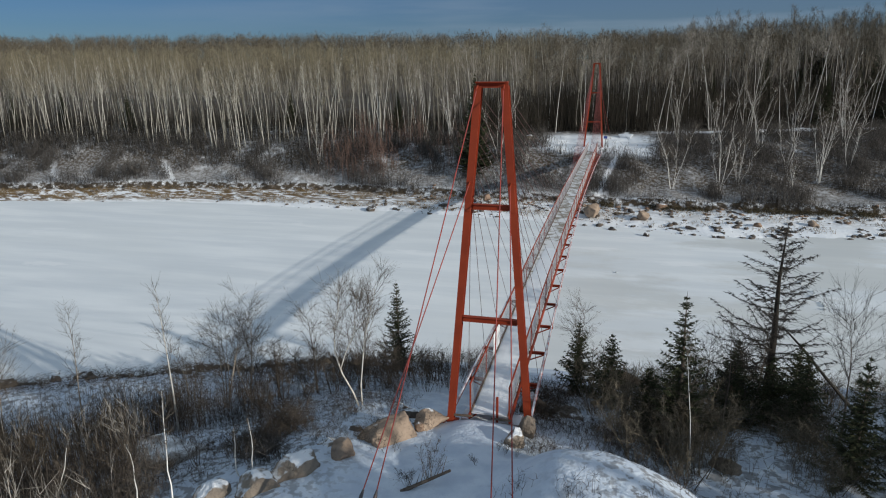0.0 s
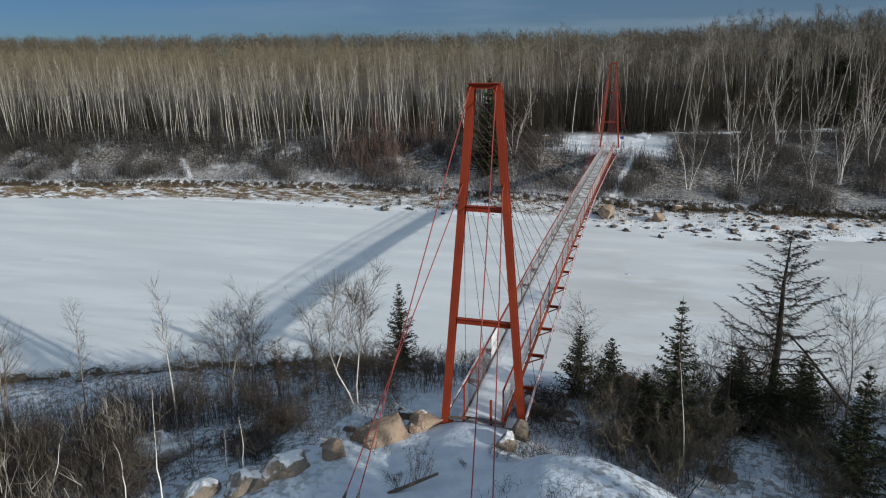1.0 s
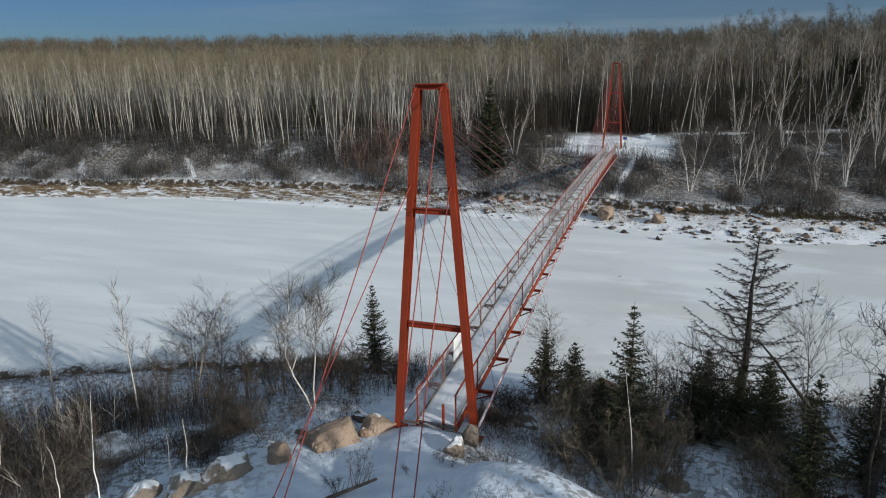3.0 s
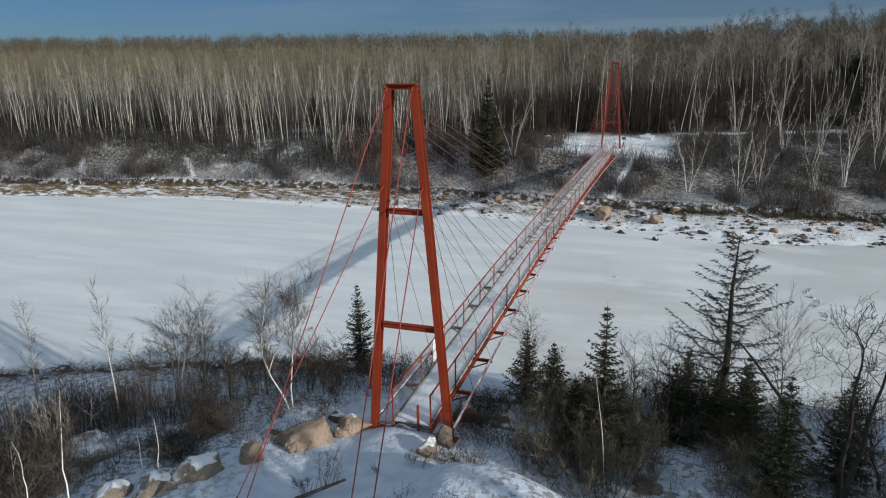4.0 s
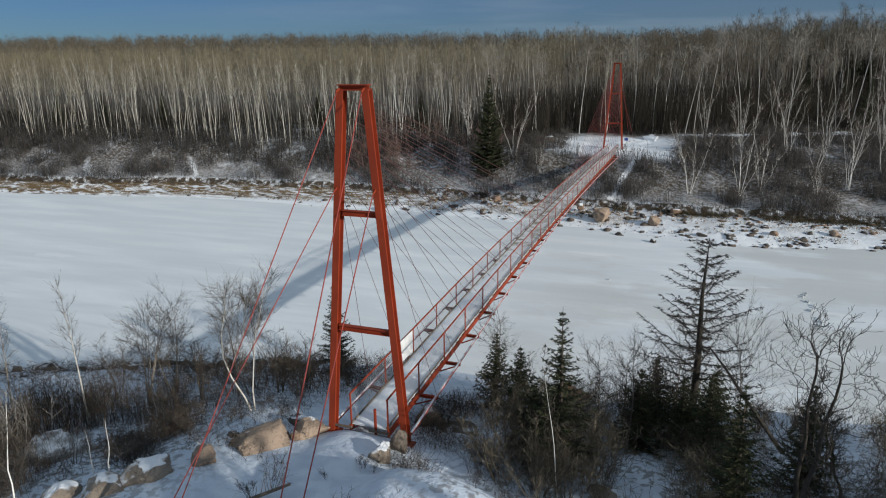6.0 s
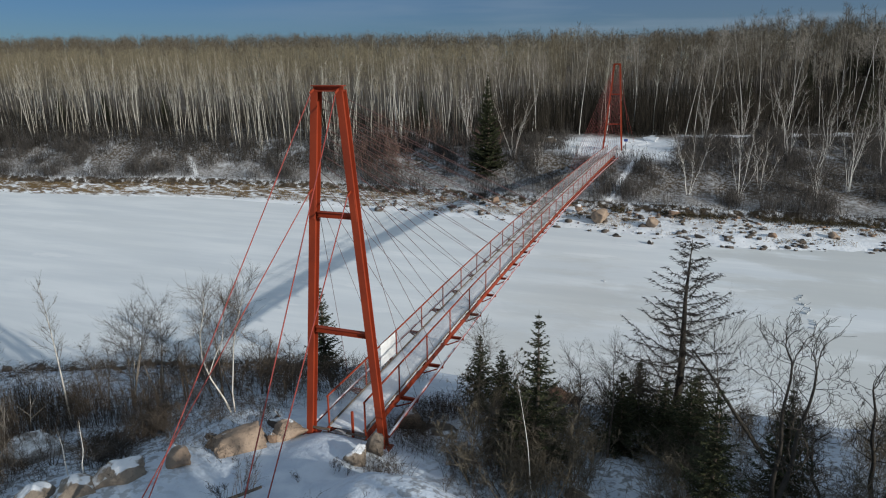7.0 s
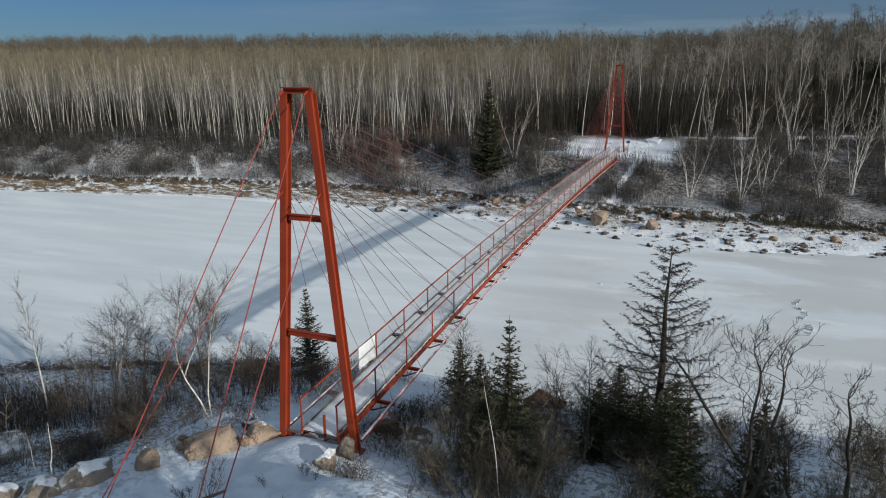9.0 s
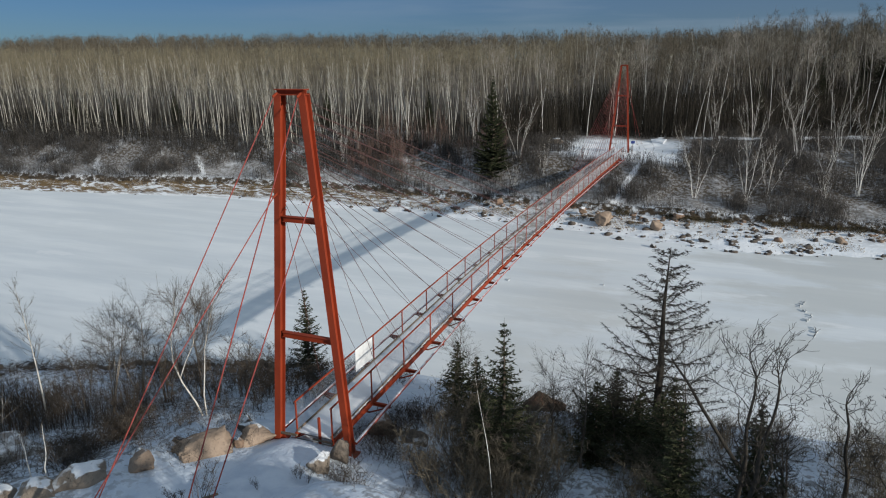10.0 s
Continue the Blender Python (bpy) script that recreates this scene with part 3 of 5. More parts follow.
post_mesh = Geo().beam((0, 0, -0.25), (0, 0, 1.10), 0.05, 0.05, (0, 1, 0), 0.006).mesh("rail_post", M_RED)
for i, y in enumerate(ys):
    zd, tx = deck_z(y), tip_x(y)
    g = Geo()
    if 1 <= i < NP:
        g.hbeam((-tx - 0.06, y, zd - 0.22), (tx + 0.06, y, zd - 0.22), 0.11, 0.12, (0, 0, 1), 0.014, 0.014)
        part("floor_beam", g, M_RED, bridge)
        for s in (-1, 1):
            part("outrigger_brace", Geo().beam((s * (HALF - 0.12), y, zd - 0.62), (s * (tx - 0.02), y, zd - 0.27), 0.05, 0.05, (0, 1, 0), 0.006), M_RED, bridge)
        part("hanger_beam", Geo().beam((-HALF + 0.1, y, zd - 0.62), (HALF - 0.1, y, zd - 0.62), 0.06, 0.06, (0, 0, 1), 0.006), M_RED, bridge)
    for s in (-1, 1):
        p = part("rail_post", post_mesh, None, bridge)
        p.location = (s * HALF, y, zd)
for i in range(NP - 1):
    a, b = ys[i], ys[i + 1]
    if i % 2 == 0:
        part("deck_brace", Geo().beam((-HALF, a, deck_z(a) - 0.24), (HALF, b, deck_z(b) - 0.24), 0.05, 0.05, (0, 0, 1), 0.006), M_RED, bridge)
    else:
        part("deck_brace", Geo().beam((HALF, a, deck_z(a) - 0.24), (-HALF, b, deck_z(b) - 0.24), 0.05, 0.05, (0, 0, 1), 0.006), M_RED, bridge)

# wire mesh in the railings, one panel between two posts
for s in (-1, 1):
    for i in range(NP):
        a, b = ys[i] + 0.03, ys[i + 1] - 0.03
        st = Stems()
        m = 40
        yy = np.linspace(a, b, m)
        za = np.array([deck_z(v) for v in yy])
        xx = np.full(m, s * (HALF - 0.012))
        lo, hi = np.stack([xx, yy, za + 0.02], 1), np.stack([xx, yy, za + 1.09], 1)
        st.add(*prisms(lo, hi, np.full(m, 0.0027), np.full(m, 0.0027)))
        hz = np.linspace(0.05, 1.07, 16)
        p0 = np.stack([np.full(16, s * (HALF - 0.006)), np.full(16, a), za[0] + hz], 1)
        p1 = np.stack([np.full(16, s * (HALF - 0.006)), np.full(16, b), za[-1] + hz], 1)
        st.add(*prisms(p0, p1, np.full(16, 0.0027), np.full(16, 0.0027)))
        part("mesh_panel", st.mesh("mesh_panel", M_WIRE), None, bridge, "grey welded wire mesh infill")

# fan of thin stays from each tower to the beam ends
stays = Geo()
for yt, zt0, zt1, leg, step in ((0.0, 8.3, 11.6, near_leg, 1), (SPAN, 8.9, 12.6, far_leg, -1)):
    for k in range(1, 14):
        i = k if step == 1 else NP - k
        z = zt0 + (zt1 - zt0) * ((k - 1) / 12.0)
        for s in (-1, 1):
            y = ys[i]
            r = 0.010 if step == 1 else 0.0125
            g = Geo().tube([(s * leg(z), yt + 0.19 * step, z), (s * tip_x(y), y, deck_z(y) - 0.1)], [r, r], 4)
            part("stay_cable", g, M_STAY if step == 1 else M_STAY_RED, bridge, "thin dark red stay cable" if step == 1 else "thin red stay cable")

# backstays with turnbuckles
for yt, leg, face, ztop, zmid in ((0.0, near_leg, 1, 11.8, 8.85), (SPAN, far_leg, -1, 12.8, 9.6)):
    for s in (-1, 1):
        for zt, xa, back in ((ztop, 1.58 if s < 0 else 1.74, 8.45 if s < 0 else 9.1), (zmid, 2.11 if s < 0 else 2.40, 8.45 if s < 0 else 9.65)):
            top = Vector((s * leg(zt), yt - face * 0.35, zt - 0.1))
            xg, yg = s * xa, yt - face * back
            low = Vector((xg, yg, land_at(xg, yg) + 0.05))
            bs = part("backstay", Geo().tube([top, low], [0.017, 0.017], 6), M_CABLE_RED, bridge, "red backstay cable")
            d = (top - low).normalized()
            tb = Geo().tube([low + d * 1.2, low + d * 1.35, low + d * 1.75, low + d * 1.9], [0.025, 0.05, 0.05, 0.025], 8)
            part("turnbuckle", tb, M_STEEL, bs, "dark steel turnbuckle")
            part("anchor_block", Geo().box(low - Vector((0, 0, 0.12)), (0.4, 0.4, 0.3), 0.03), M_CONCRETE, bs)

# entrance: sill beams, hold-back post, footings
part("sill_beam", Geo().beam((-1.35, -0.05, 0.36), (-0.6, -0.12, 0.44), 0.08, 0.08, (0, 0, 1), 0.02), M_TIMBER, bridge, "dark timber sill beside the entrance")
part("sill_beam", Geo().beam((0.1, -0.22, 0.50), (0.85, -0.2, 0.48), 0.07, 0.07, (0, 0, 1), 0.02), M_TIMBER, bridge, "dark timber sill beside the entrance")
part("centre_post", Geo().beam((0.3, -0.1, 0.3), (0.3, -0.1, 1.28), 0.08, 0.08, (0, 1, 0), 0.01), M_RED, bridge, "short red post in the entrance")
for y, zb in ((0.55, 0.22), (SPAN - 0.55, 0.06)):
    f = new("footing", Geo().box((0, y, zb - 0.55), (2.2, 0.7, 0.9), 0.05).mesh("footing", M_CONCRETE))
    tagged(f, "snow-dusted concrete footing under the bridge end", "footing")

# white notice board on the railing
sign = thing("notice_board", "blank white board fixed to the bridge railing", "sign")
zs = deck_z(4.7)
part("panel", Geo().box((-HALF + 0.062, 4.83, zs + 0.70), (0.02, 1.42, 0.94), 0.006), M_WHITE, sign)
part("bracket", Geo().box((-HALF + 0.036, 4.83, zs + 0.98), (0.03, 1.36, 0.03), 0.004), M_STEEL, sign)


# ---------------------------------------------------------------- trees
def bent_line(rng, start, direction, length, n, wobble, rise=0.0):
    """A crooked line of n + 1 points."""
    p, d = np.array(start, float), np.array(direction, float)
    d /= np.linalg.norm(d)
    out = [p.copy()]
    for _ in range(n):
        d = d + rng.normal(size=3) * wobble + np.array([0, 0, rise])
        d /= np.linalg.norm(d)
        p = p + d * length / n
        out.append(p.copy())
    return np.array(out)


def limb_stems(st, line, r0, r1):
    k = np.linspace(r0, r1, len(line))
    st.add(*prisms(line[:-1], line[1:], k[:-1], k[1:]))


def bare_tree(seed, h, r, limbs=16, first=0.35, reach=0.30, lift=0.8, subs=5, twigs=5, wobble=0.10, stems=1, splay=0.0, tw=0.006, crook=0.18, rise=0.10, taper=0.85, mess=0.6):
    """A leafless broadleaf: trunk geometry and a crown of limbs, branchlets and twigs."""
    rng = np.random.default_rng(seed)
    trunk, crown = Geo(), Stems()
    for k in range(stems):
        a = rng.uniform(0, 6.28) if stems > 1 else 0.0
        lean = np.array([math.cos(a) * splay, math.sin(a) * splay, 1.0])
        hh = h * (1.0 if k == 0 else rng.uniform(0.7, 1.0))
        line = bent_line(rng, (0.12 * math.cos(a) * (stems > 1), 0.12 * math.sin(a) * (stems > 1), -0.25), lean, hh, 9, wobble * 0.5, 0.05 * splay)
        rad = [r * (1 - 0.93 * (i / 9) ** 0.8) * (1.0 if k == 0 else 0.8) for i in range(10)]
        trunk.tube(line, rad, 6, False)
        tips_a, tips_b = [], []
        for j in range(limbs):
            f = first + (1 - first) * (j + rng.uniform(0, 0.9)) / limbs
            i = min(int(f * 9), 8)
            base = line[i] + (line[i + 1] - line[i]) * (f * 9 - i)
            ang = rng.uniform(0, 6.28)
            ln = hh * reach * (1.15 - taper * f) * rng.uniform(0.6, 1.15)
            d = np.array([math.cos(ang), math.sin(ang), lift * rng.uniform(0.6, 1.3)])
            lb = bent_line(rng, base, d, ln, 4, crook, rise)
            r_l = max(rad[i] * 0.42, 0.008)
            limb_stems(crown, lb, r_l, tw)
            for _ in range(subs):
                q = rng.integers(1, 5)
                d2 = lb[q] - lb[q - 1]
                d2 = d2 / (np.linalg.norm(d2) + 1e-9) + rng.normal(size=3) * 0.55
                sb = bent_line(rng, lb[q], d2, ln * rng.uniform(0.4, 0.75), 3, crook, rise)
                limb_stems(crown, sb, max(r_l * 0.45, tw), tw * 0.8)
                for _ in range(twigs):
                    m = rng.integers(0, 4)
                    tips_a.append(sb[m])
                    d3 = sb[min(m + 1, 3)] - sb[max(m - 1, 0)]
                    d3 = d3 / (np.linalg.norm(d3) + 1e-9) + rng.normal(size=3) * mess
                    tips_b.append(sb[m] + d3 * ln * rng.uniform(0.10, 0.30))
        if tips_a:
            crown.add(*prisms(np.array(tips_a), np.array(tips_b), np.full(len(tips_a), tw * 0.7), np.full(len(tips_a), tw * 0.3)))
    return trunk, crown


def spruce(seed, h, base_r, density=1.0, wide=1.0):
    """A young spruce: trunk and drooping whorls of needled sprays."""
    rng = np.random.default_rng(seed)
    trunk = Geo().tube([(0, 0, -0.3), (0.01 * h, 0, h * 0.5), (0, 0, h)], [0.018 * h, 0.010 * h, 0.004], 6, False)
    crown = Stems()
    na, nb, nw = [], [], []
    whorls = int(12 + h * 2.7)
    for i in range(whorls):
        f = 0.05 + 0.94 * (i + rng.uniform(-0.3, 0.3)) / whorls
        z = h * f
        ln = 1.15 * base_r * (1 - f) ** 1.05 * rng.uniform(0.75, 1.15) + 0.03
        nbr = max(3, int(rng.integers(5, 9) * density * (1.0 if f < 0.8 else 0.6)))
        off = rng.uniform(0, 6.28)
        for j in range(nbr):
            a = off + 6.28 * j / nbr + rng.uniform(-0.3, 0.3)
            l2 = ln * rng.uniform(0.65, 1.1)
            u = np.array([math.cos(a), math.sin(a), 0.0])
            droop = rng.uniform(-0.45, 0.05) + 0.55 * f
            n = max(3, int(l2 / 0.10))
            t = np.linspace(0, 1, n + 1)
            pts = np.array([0, 0, z]) + u * (t * l2)[:, None] + np.array([0, 0, 1.0]) * (l2 * (droop * t + 0.28 * t * t))[:, None]
            limb_stems(crown, pts, 0.012, 0.004)
            side = np.array([-u[1], u[0], 0.0])
            for m in range(n + 1):
                k = (1 - 0.6 * t[m])
                for sgn in (-1, 1, -1, 1, -1, 1):
                    d = u * rng.uniform(0.3, 0.9) + side * sgn * rng.uniform(0.4, 1.0) + np.array([0, 0, rng.uniform(-0.35, 0.25)])
                    na.append(pts[m])
                    nb.append(pts[m] + d * (0.035 + 0.075 * min(1.0, 2.2 * (1 - f)) + 0.13 * l2 * k) * rng.uniform(0.6, 1.3))
                    nw.append(rng.uniform(0.025, 0.05) * wide)
    needles = Stems().add(*slivers(np.array(na), np.array(nb), np.array(nw), rng))
    for _ in range(1):
        needles.add(*slivers(np.array(na), np.array(nb) + rng.normal(size=(len(nb), 3)) * 0.04, np.array(nw), rng))
    return trunk, crown, needles


def larch(seed, h):
    """A bare larch: straight dark trunk, long level limbs that dip and lift, beset with short spurs."""
    rng = np.random.default_rng(seed)
    trunk = Geo().tube([(0, 0, -0.3), (0.05, 0, h * 0.35), (-0.04, 0.03, h * 0.7), (0.02, 0, h)], [0.17, 0.13, 0.07, 0.008], 8, False)
    crown = Stems()
    a_, b_ = [], []
    n = 76
    for i in range(n):
        f = 0.14 + 0.85 * (i + rng.uniform(-0.4, 0.4)) / n
        a = i * 2.4 + rng.uniform(-0.5, 0.5)
        ln = (0.35 + 3.0 * (1 - f) ** 0.8) * rng.uniform(0.65, 1.1)
        u = np.array([math.cos(a), math.sin(a), 0.0])
        m = max(4, int(ln / 0.16))
        t = np.linspace(0, 1, m + 1)
        dip = rng.uniform(-0.30, 0.15) + 0.25 * f
        pts = np.array([0, 0, h * f]) + u * (t * ln)[:, None] + np.array([0, 0, 1.0]) * (ln * (dip * t + 0.22 * t * t))[:, None]
        pts += rng.normal(size=pts.shape) * 0.018
        limb_stems(crown, pts, 0.030 * (1.2 - f), 0.010)
        for p, tt in zip(pts[1:], t[1:]):
            for _ in range(10):
                d = u * rng.uniform(0.1, 0.7) + np.array([rng.normal() * 0.6, rng.normal() * 0.6, rng.uniform(-0.7, 0.35)])
                a_.append(p + rng.normal(size=3) * 0.02)
                b_.append(p + d * rng.uniform(0.08, 0.30) * (1.1 - 0.5 * tt))
    a_, b_ = np.array(a_), np.array(b_)
    crown.add(*prisms(a_, b_, np.full(len(a_), 0.010), np.full(len(a_), 0.006)))
    return trunk, crown


def plant(name, trunk, crown, trunk_mat, crown_mat, label, category, group, x, y, rz=0.0, s=1.0, needles=None, sink=0.0, crown_name="crown"):
    t = thing(name, label, category, group)
    part("trunk", trunk, trunk_mat, t, smooth=True)
    if needles is not None:
        tagged(part("bough_frame", crown.mesh("bough_frame", M_DARKBARK), None, t), kind="stuff")
        part("crown", needles.mesh("needles", crown_mat), None, t)
    else:
        part(crown_name, crown.mesh(crown_name, crown_mat), None, t)
    t.matrix_basis = stand(x, y, rz, s, sink)
    return t


def stand(x, y, rz=0.0, s=1.0, sink=0.0, lean=0.0):
    return Matrix.Translation((x, y, land_at(x, y) - sink)) @ pose(0, 0, 0, lean, 0, rz) @ Matrix.Diagonal((s, s, s, 1))


def copy_at(ob, m):
    """A copy at m, whatever scale the first one has."""
    c = copy_thing(ob, m)
    c.matrix_basis = m
    return c


def at_top(x, y, top):
    """Scale-free height from the ground at x, y up to top."""
    return top - land_at(x, y)


# conifers of the near bank, x, y and height of the tip
L_SPR = "young dark green spruce on the snowy bank"
SPRUCES = [(-6.95, 10.1, 1.78, 1.15), (6.33, 1.02, 5.3, 1.25), (4.10, 5.15, 1.95, 1.05), (2.70, 6.8, 1.70, 1.05), (8.7, 5.04, 1.8, 1.3),
           (9.2, 6.85, 1.5, 1.15), (11.3, 6.0, 1.9, 1.2), (13.7, 2.2, 3.4, 1.0), (11.6, 0.3, 3.95, 1.05),
           (5.4, 1.7, 2.2, 0.9), (11.0, 3.8, 2.4, 1.1), (10.2, 5.2, 1.6, 1.1)]
for k, (x, y, top, wide) in enumerate(SPRUCES):
    hgt = at_top(x, y, top)
    tr, br, nd = spruce(20 + k, hgt, wide, 1.0 if hgt > 1 else 0.5)
    plant("spruce_tree", tr, br, M_DARKBARK, M_NEEDLE, L_SPR, "spruce tree", "spruces on the near bank", x, y, needles=nd)

tr, cr = larch(5, at_top(10.65, 7.85, 6.15))
plant("larch_tree", tr, cr, M_LARCH, M_LARCH, "tall bare larch with long drooping limbs", "larch tree", "", 10.65, 7.85)

# bare broadleaf trees of the near bank
def slim_tree(seed, h, r, first, taper):
    """One straight thin stem with short steep limbs."""
    return bare_tree(seed, h, r, 20, first, 0.20, 1.7, 5, 6, 0.035, 1, 0.0, tw=0.0033, crook=0.09, rise=0.05, taper=taper, mess=0.34)


def alder(seed, h, r, stems, splay, first=0.30, taper=0.55):
    """A clump of fine stems that fan into a rounded, twiggy head."""
    return bare_tree(seed, h, r, 13 if stems > 2 else 20, first, 0.30, 0.95, 8, 9, 0.10, stems, splay, tw=0.0031, crook=0.10, rise=0.035, taper=taper, mess=0.36)


def forked_birch(seed):
    """Two white trunks from one foot: one leans far out and then turns upright, the other rises straight."""
    rng = np.random.default_rng(seed)
    trunk, crown = Geo(), Stems()
    for pts, r0 in ((((0, 0, -0.3), (-0.20, -0.16, 0.55), (-0.50, -0.42, 1.45), (-0.68, -0.56, 2.3), (-0.66, -0.55, 3.2), (-0.50, -0.40, 4.1), (-0.48, -0.36, 4.9)), 0.040),
                    (((0.05, 0.05, -0.3), (0.04, 0.02, 0.8), (0.14, 0.08, 1.8), (0.24, 0.10, 2.7), (0.42, 0.22, 3.6), (0.60, 0.36, 4.4), (0.66, 0.40, 4.9)), 0.032),
                    (((-0.55, -0.45, 1.6), (-0.40, -0.25, 2.2), (-0.12, -0.05, 2.9), (-0.05, 0.05, 3.6), (0.02, 0.10, 4.4)), 0.022)):
        line = np.array(pts)
        n = len(line) - 1
        rad = [r0 * (1 - 0.85 * (i / n)) for i in range(n + 1)]
        trunk.tube(line, rad, 7, False)
        for _ in range(17):
            f = rng.uniform(0.36, 0.98) * n
            i = min(int(f), n - 1)
            d = line[i + 1] - line[i]
            d = d / np.linalg.norm(d) + np.append(rng.normal(size=2) * 0.6, 0.2)
            ln = rng.uniform(0.6, 1.5) * (1.15 - 0.6 * f / n)
            lb = bent_line(rng, line[i] + (line[i + 1] - line[i]) * (f - i), d, ln, 5, 0.10, 0.06)
            limb_stems(crown, lb, max(rad[i] * 0.42, 0.007), 0.004)
            for _ in range(9):
                m = int(rng.integers(1, 6))
                d2 = lb[m] - lb[m - 1]
                d2 = d2 / np.linalg.norm(d2) + rng.normal(size=3) * 0.45
                sb = bent_line(rng, lb[m], d2, rng.uniform(0.3, 0.8), 3, 0.12, 0.03)
                limb_stems(crown, sb, 0.0045, 0.003)
                a = sb[rng.integers(0, 4, 5)]
                crown.add(*prisms(a, a + (d2 / np.linalg.norm(d2) + rng.normal(size=(5, 3)) * 0.4) * rng.uniform(0.12, 0.35, (5, 1)), np.full(5, 0.0026), np.full(5, 0.0015)))
    return trunk, crown


tr, cr = forked_birch(31)
plant("birch_tree", tr, cr, M_BIRCH, M_TWIG, "forked white birch, leafless, by the boulders", "birch tree", "", -5.1, 0.45)
for x, y, top, seed, stems, splay, r, first, taper, mat, label in (
        (-13.05, -0.1, 4.75, 33, 1, 0.0, 0.055, 0.48, 0.85, M_BIRCH, "slender leafless birch rising over the scrub"),
        (-12.75, 2.7, 2.75, 34, 5, 0.20, 0.05, 0.32, 0.45, M_GREYBARK, "leafless grey clump of alder stems"),
        (-12.1, 3.85, 2.4, 35, 4, 0.15, 0.045, 0.34, 0.5, M_GREYBARK, "leafless grey clump of alder stems"),
        (-10.9, 4.1, 1.1, 46, 3, 0.16, 0.04, 0.3, 0.7, M_DARKBARK, "leafless dark clump of alder stems"),
        (-10.2, 3.6, 0.7, 39, 3, 0.14, 0.04, 0.3, 0.7, M_DARKBARK, "leafless dark clump of alder stems"),
        (-9.5, 4.6, 0.5, 47, 4, 0.2, 0.04, 0.3, 0.6, M_GREYBARK, "leafless grey clump of alder stems"),
        (-8.9, 4.4, 2.15, 36, 1, 0.0, 0.065, 0.34, 0.45, M_DARKBARK, "dark leafless tree with a rounded crown"),
        (-8.0, 4.2, 1.0, 37, 3, 0.20, 0.04, 0.3, 0.6, M_DARKBARK, "leafless dark clump of alder stems"),
        (-6.9, 4.7, 1.2, 48, 5, 0.25, 0.04, 0.25, 0.5, M_DARKBARK, "leafless dark clump of alder stems"),
        (-5.6, 5.0, 0.9, 49, 4, 0.25, 0.04, 0.25, 0.5, M_DARKBARK, "leafless dark clump of alder stems"),
        (-3.9, 6.0, 0.3, 52, 4, 0.25, 0.04, 0.25, 0.5, M_DARKBARK, "leafless dark clump of alder stems"),
        (-14.9, 3.2, 0.9, 50, 3, 0.2, 0.04, 0.3, 0.6, M_GREYBARK, "leafless grey clump of alder stems"),
        (-18.9, 0.8, 2.7, 38, 1, 0.0, 0.045, 0.4, 0.7, M_GREYBARK, "slender leafless tree over the scrub"),
        (-21.6, -1.0, 2.6, 51, 3, 0.2, 0.05, 0.35, 0.5, M_GREYBARK, "leafless grey tree over the scrub"),
        (2.9, 7.2, 2.6, 41, 1, 0.0, 0.035, 0.45, 0.5, M_GREYBARK, "thin grey leafless tree behind a spruce"),
        (8.0, 7.0, 1.3, 42, 1, 0.0, 0.05, 0.35, 0.5, M_DARKBARK, "small dark leafless tree"),
        (7.25, 4.6, 2.35, 43, 1, 0.0, 0.055, 0.42, 0.5, M_DARKBARK, "small dark leafless tree"),
        (8.4, 4.2, 2.85, 45, 1, 0.0, 0.06, 0.36, 0.5, M_DARKBARK, "small dark leafless tree"),
        (9.6, 5.6, 2.6, 53, 2, 0.15, 0.05, 0.4, 0.5, M_DARKBARK, "leafless dark tree among the spruces"),
        (11.7, 1.9, 4.6, 54, 1, 0.0, 0.06, 0.58, 0.35, M_DARKBARK, "leafless tree with a round twiggy head"),
        (14.9, 4.4, 1.8, 55, 3, 0.25, 0.05, 0.3, 0.5, M_DARKBARK, "leafless dark tree among the spruces"),
        (13.2, 8.0, -0.2, 56, 3, 0.3, 0.05, 0.3, 0.5, M_DARKBARK, "leafless dark tree among the spruces")):
    tr, cr = slim_tree(seed, at_top(x, y, top), r, first, taper) if label.startswith("slender") else alder(seed, at_top(x, y, top), r, stems, splay, first, taper)
    plant("bare_tree", tr, cr, mat, M_LARCH if mat is M_DARKBARK and x > 0 else M_TWIG, label, "bare tree", "bare trees on the near bank", x, y)


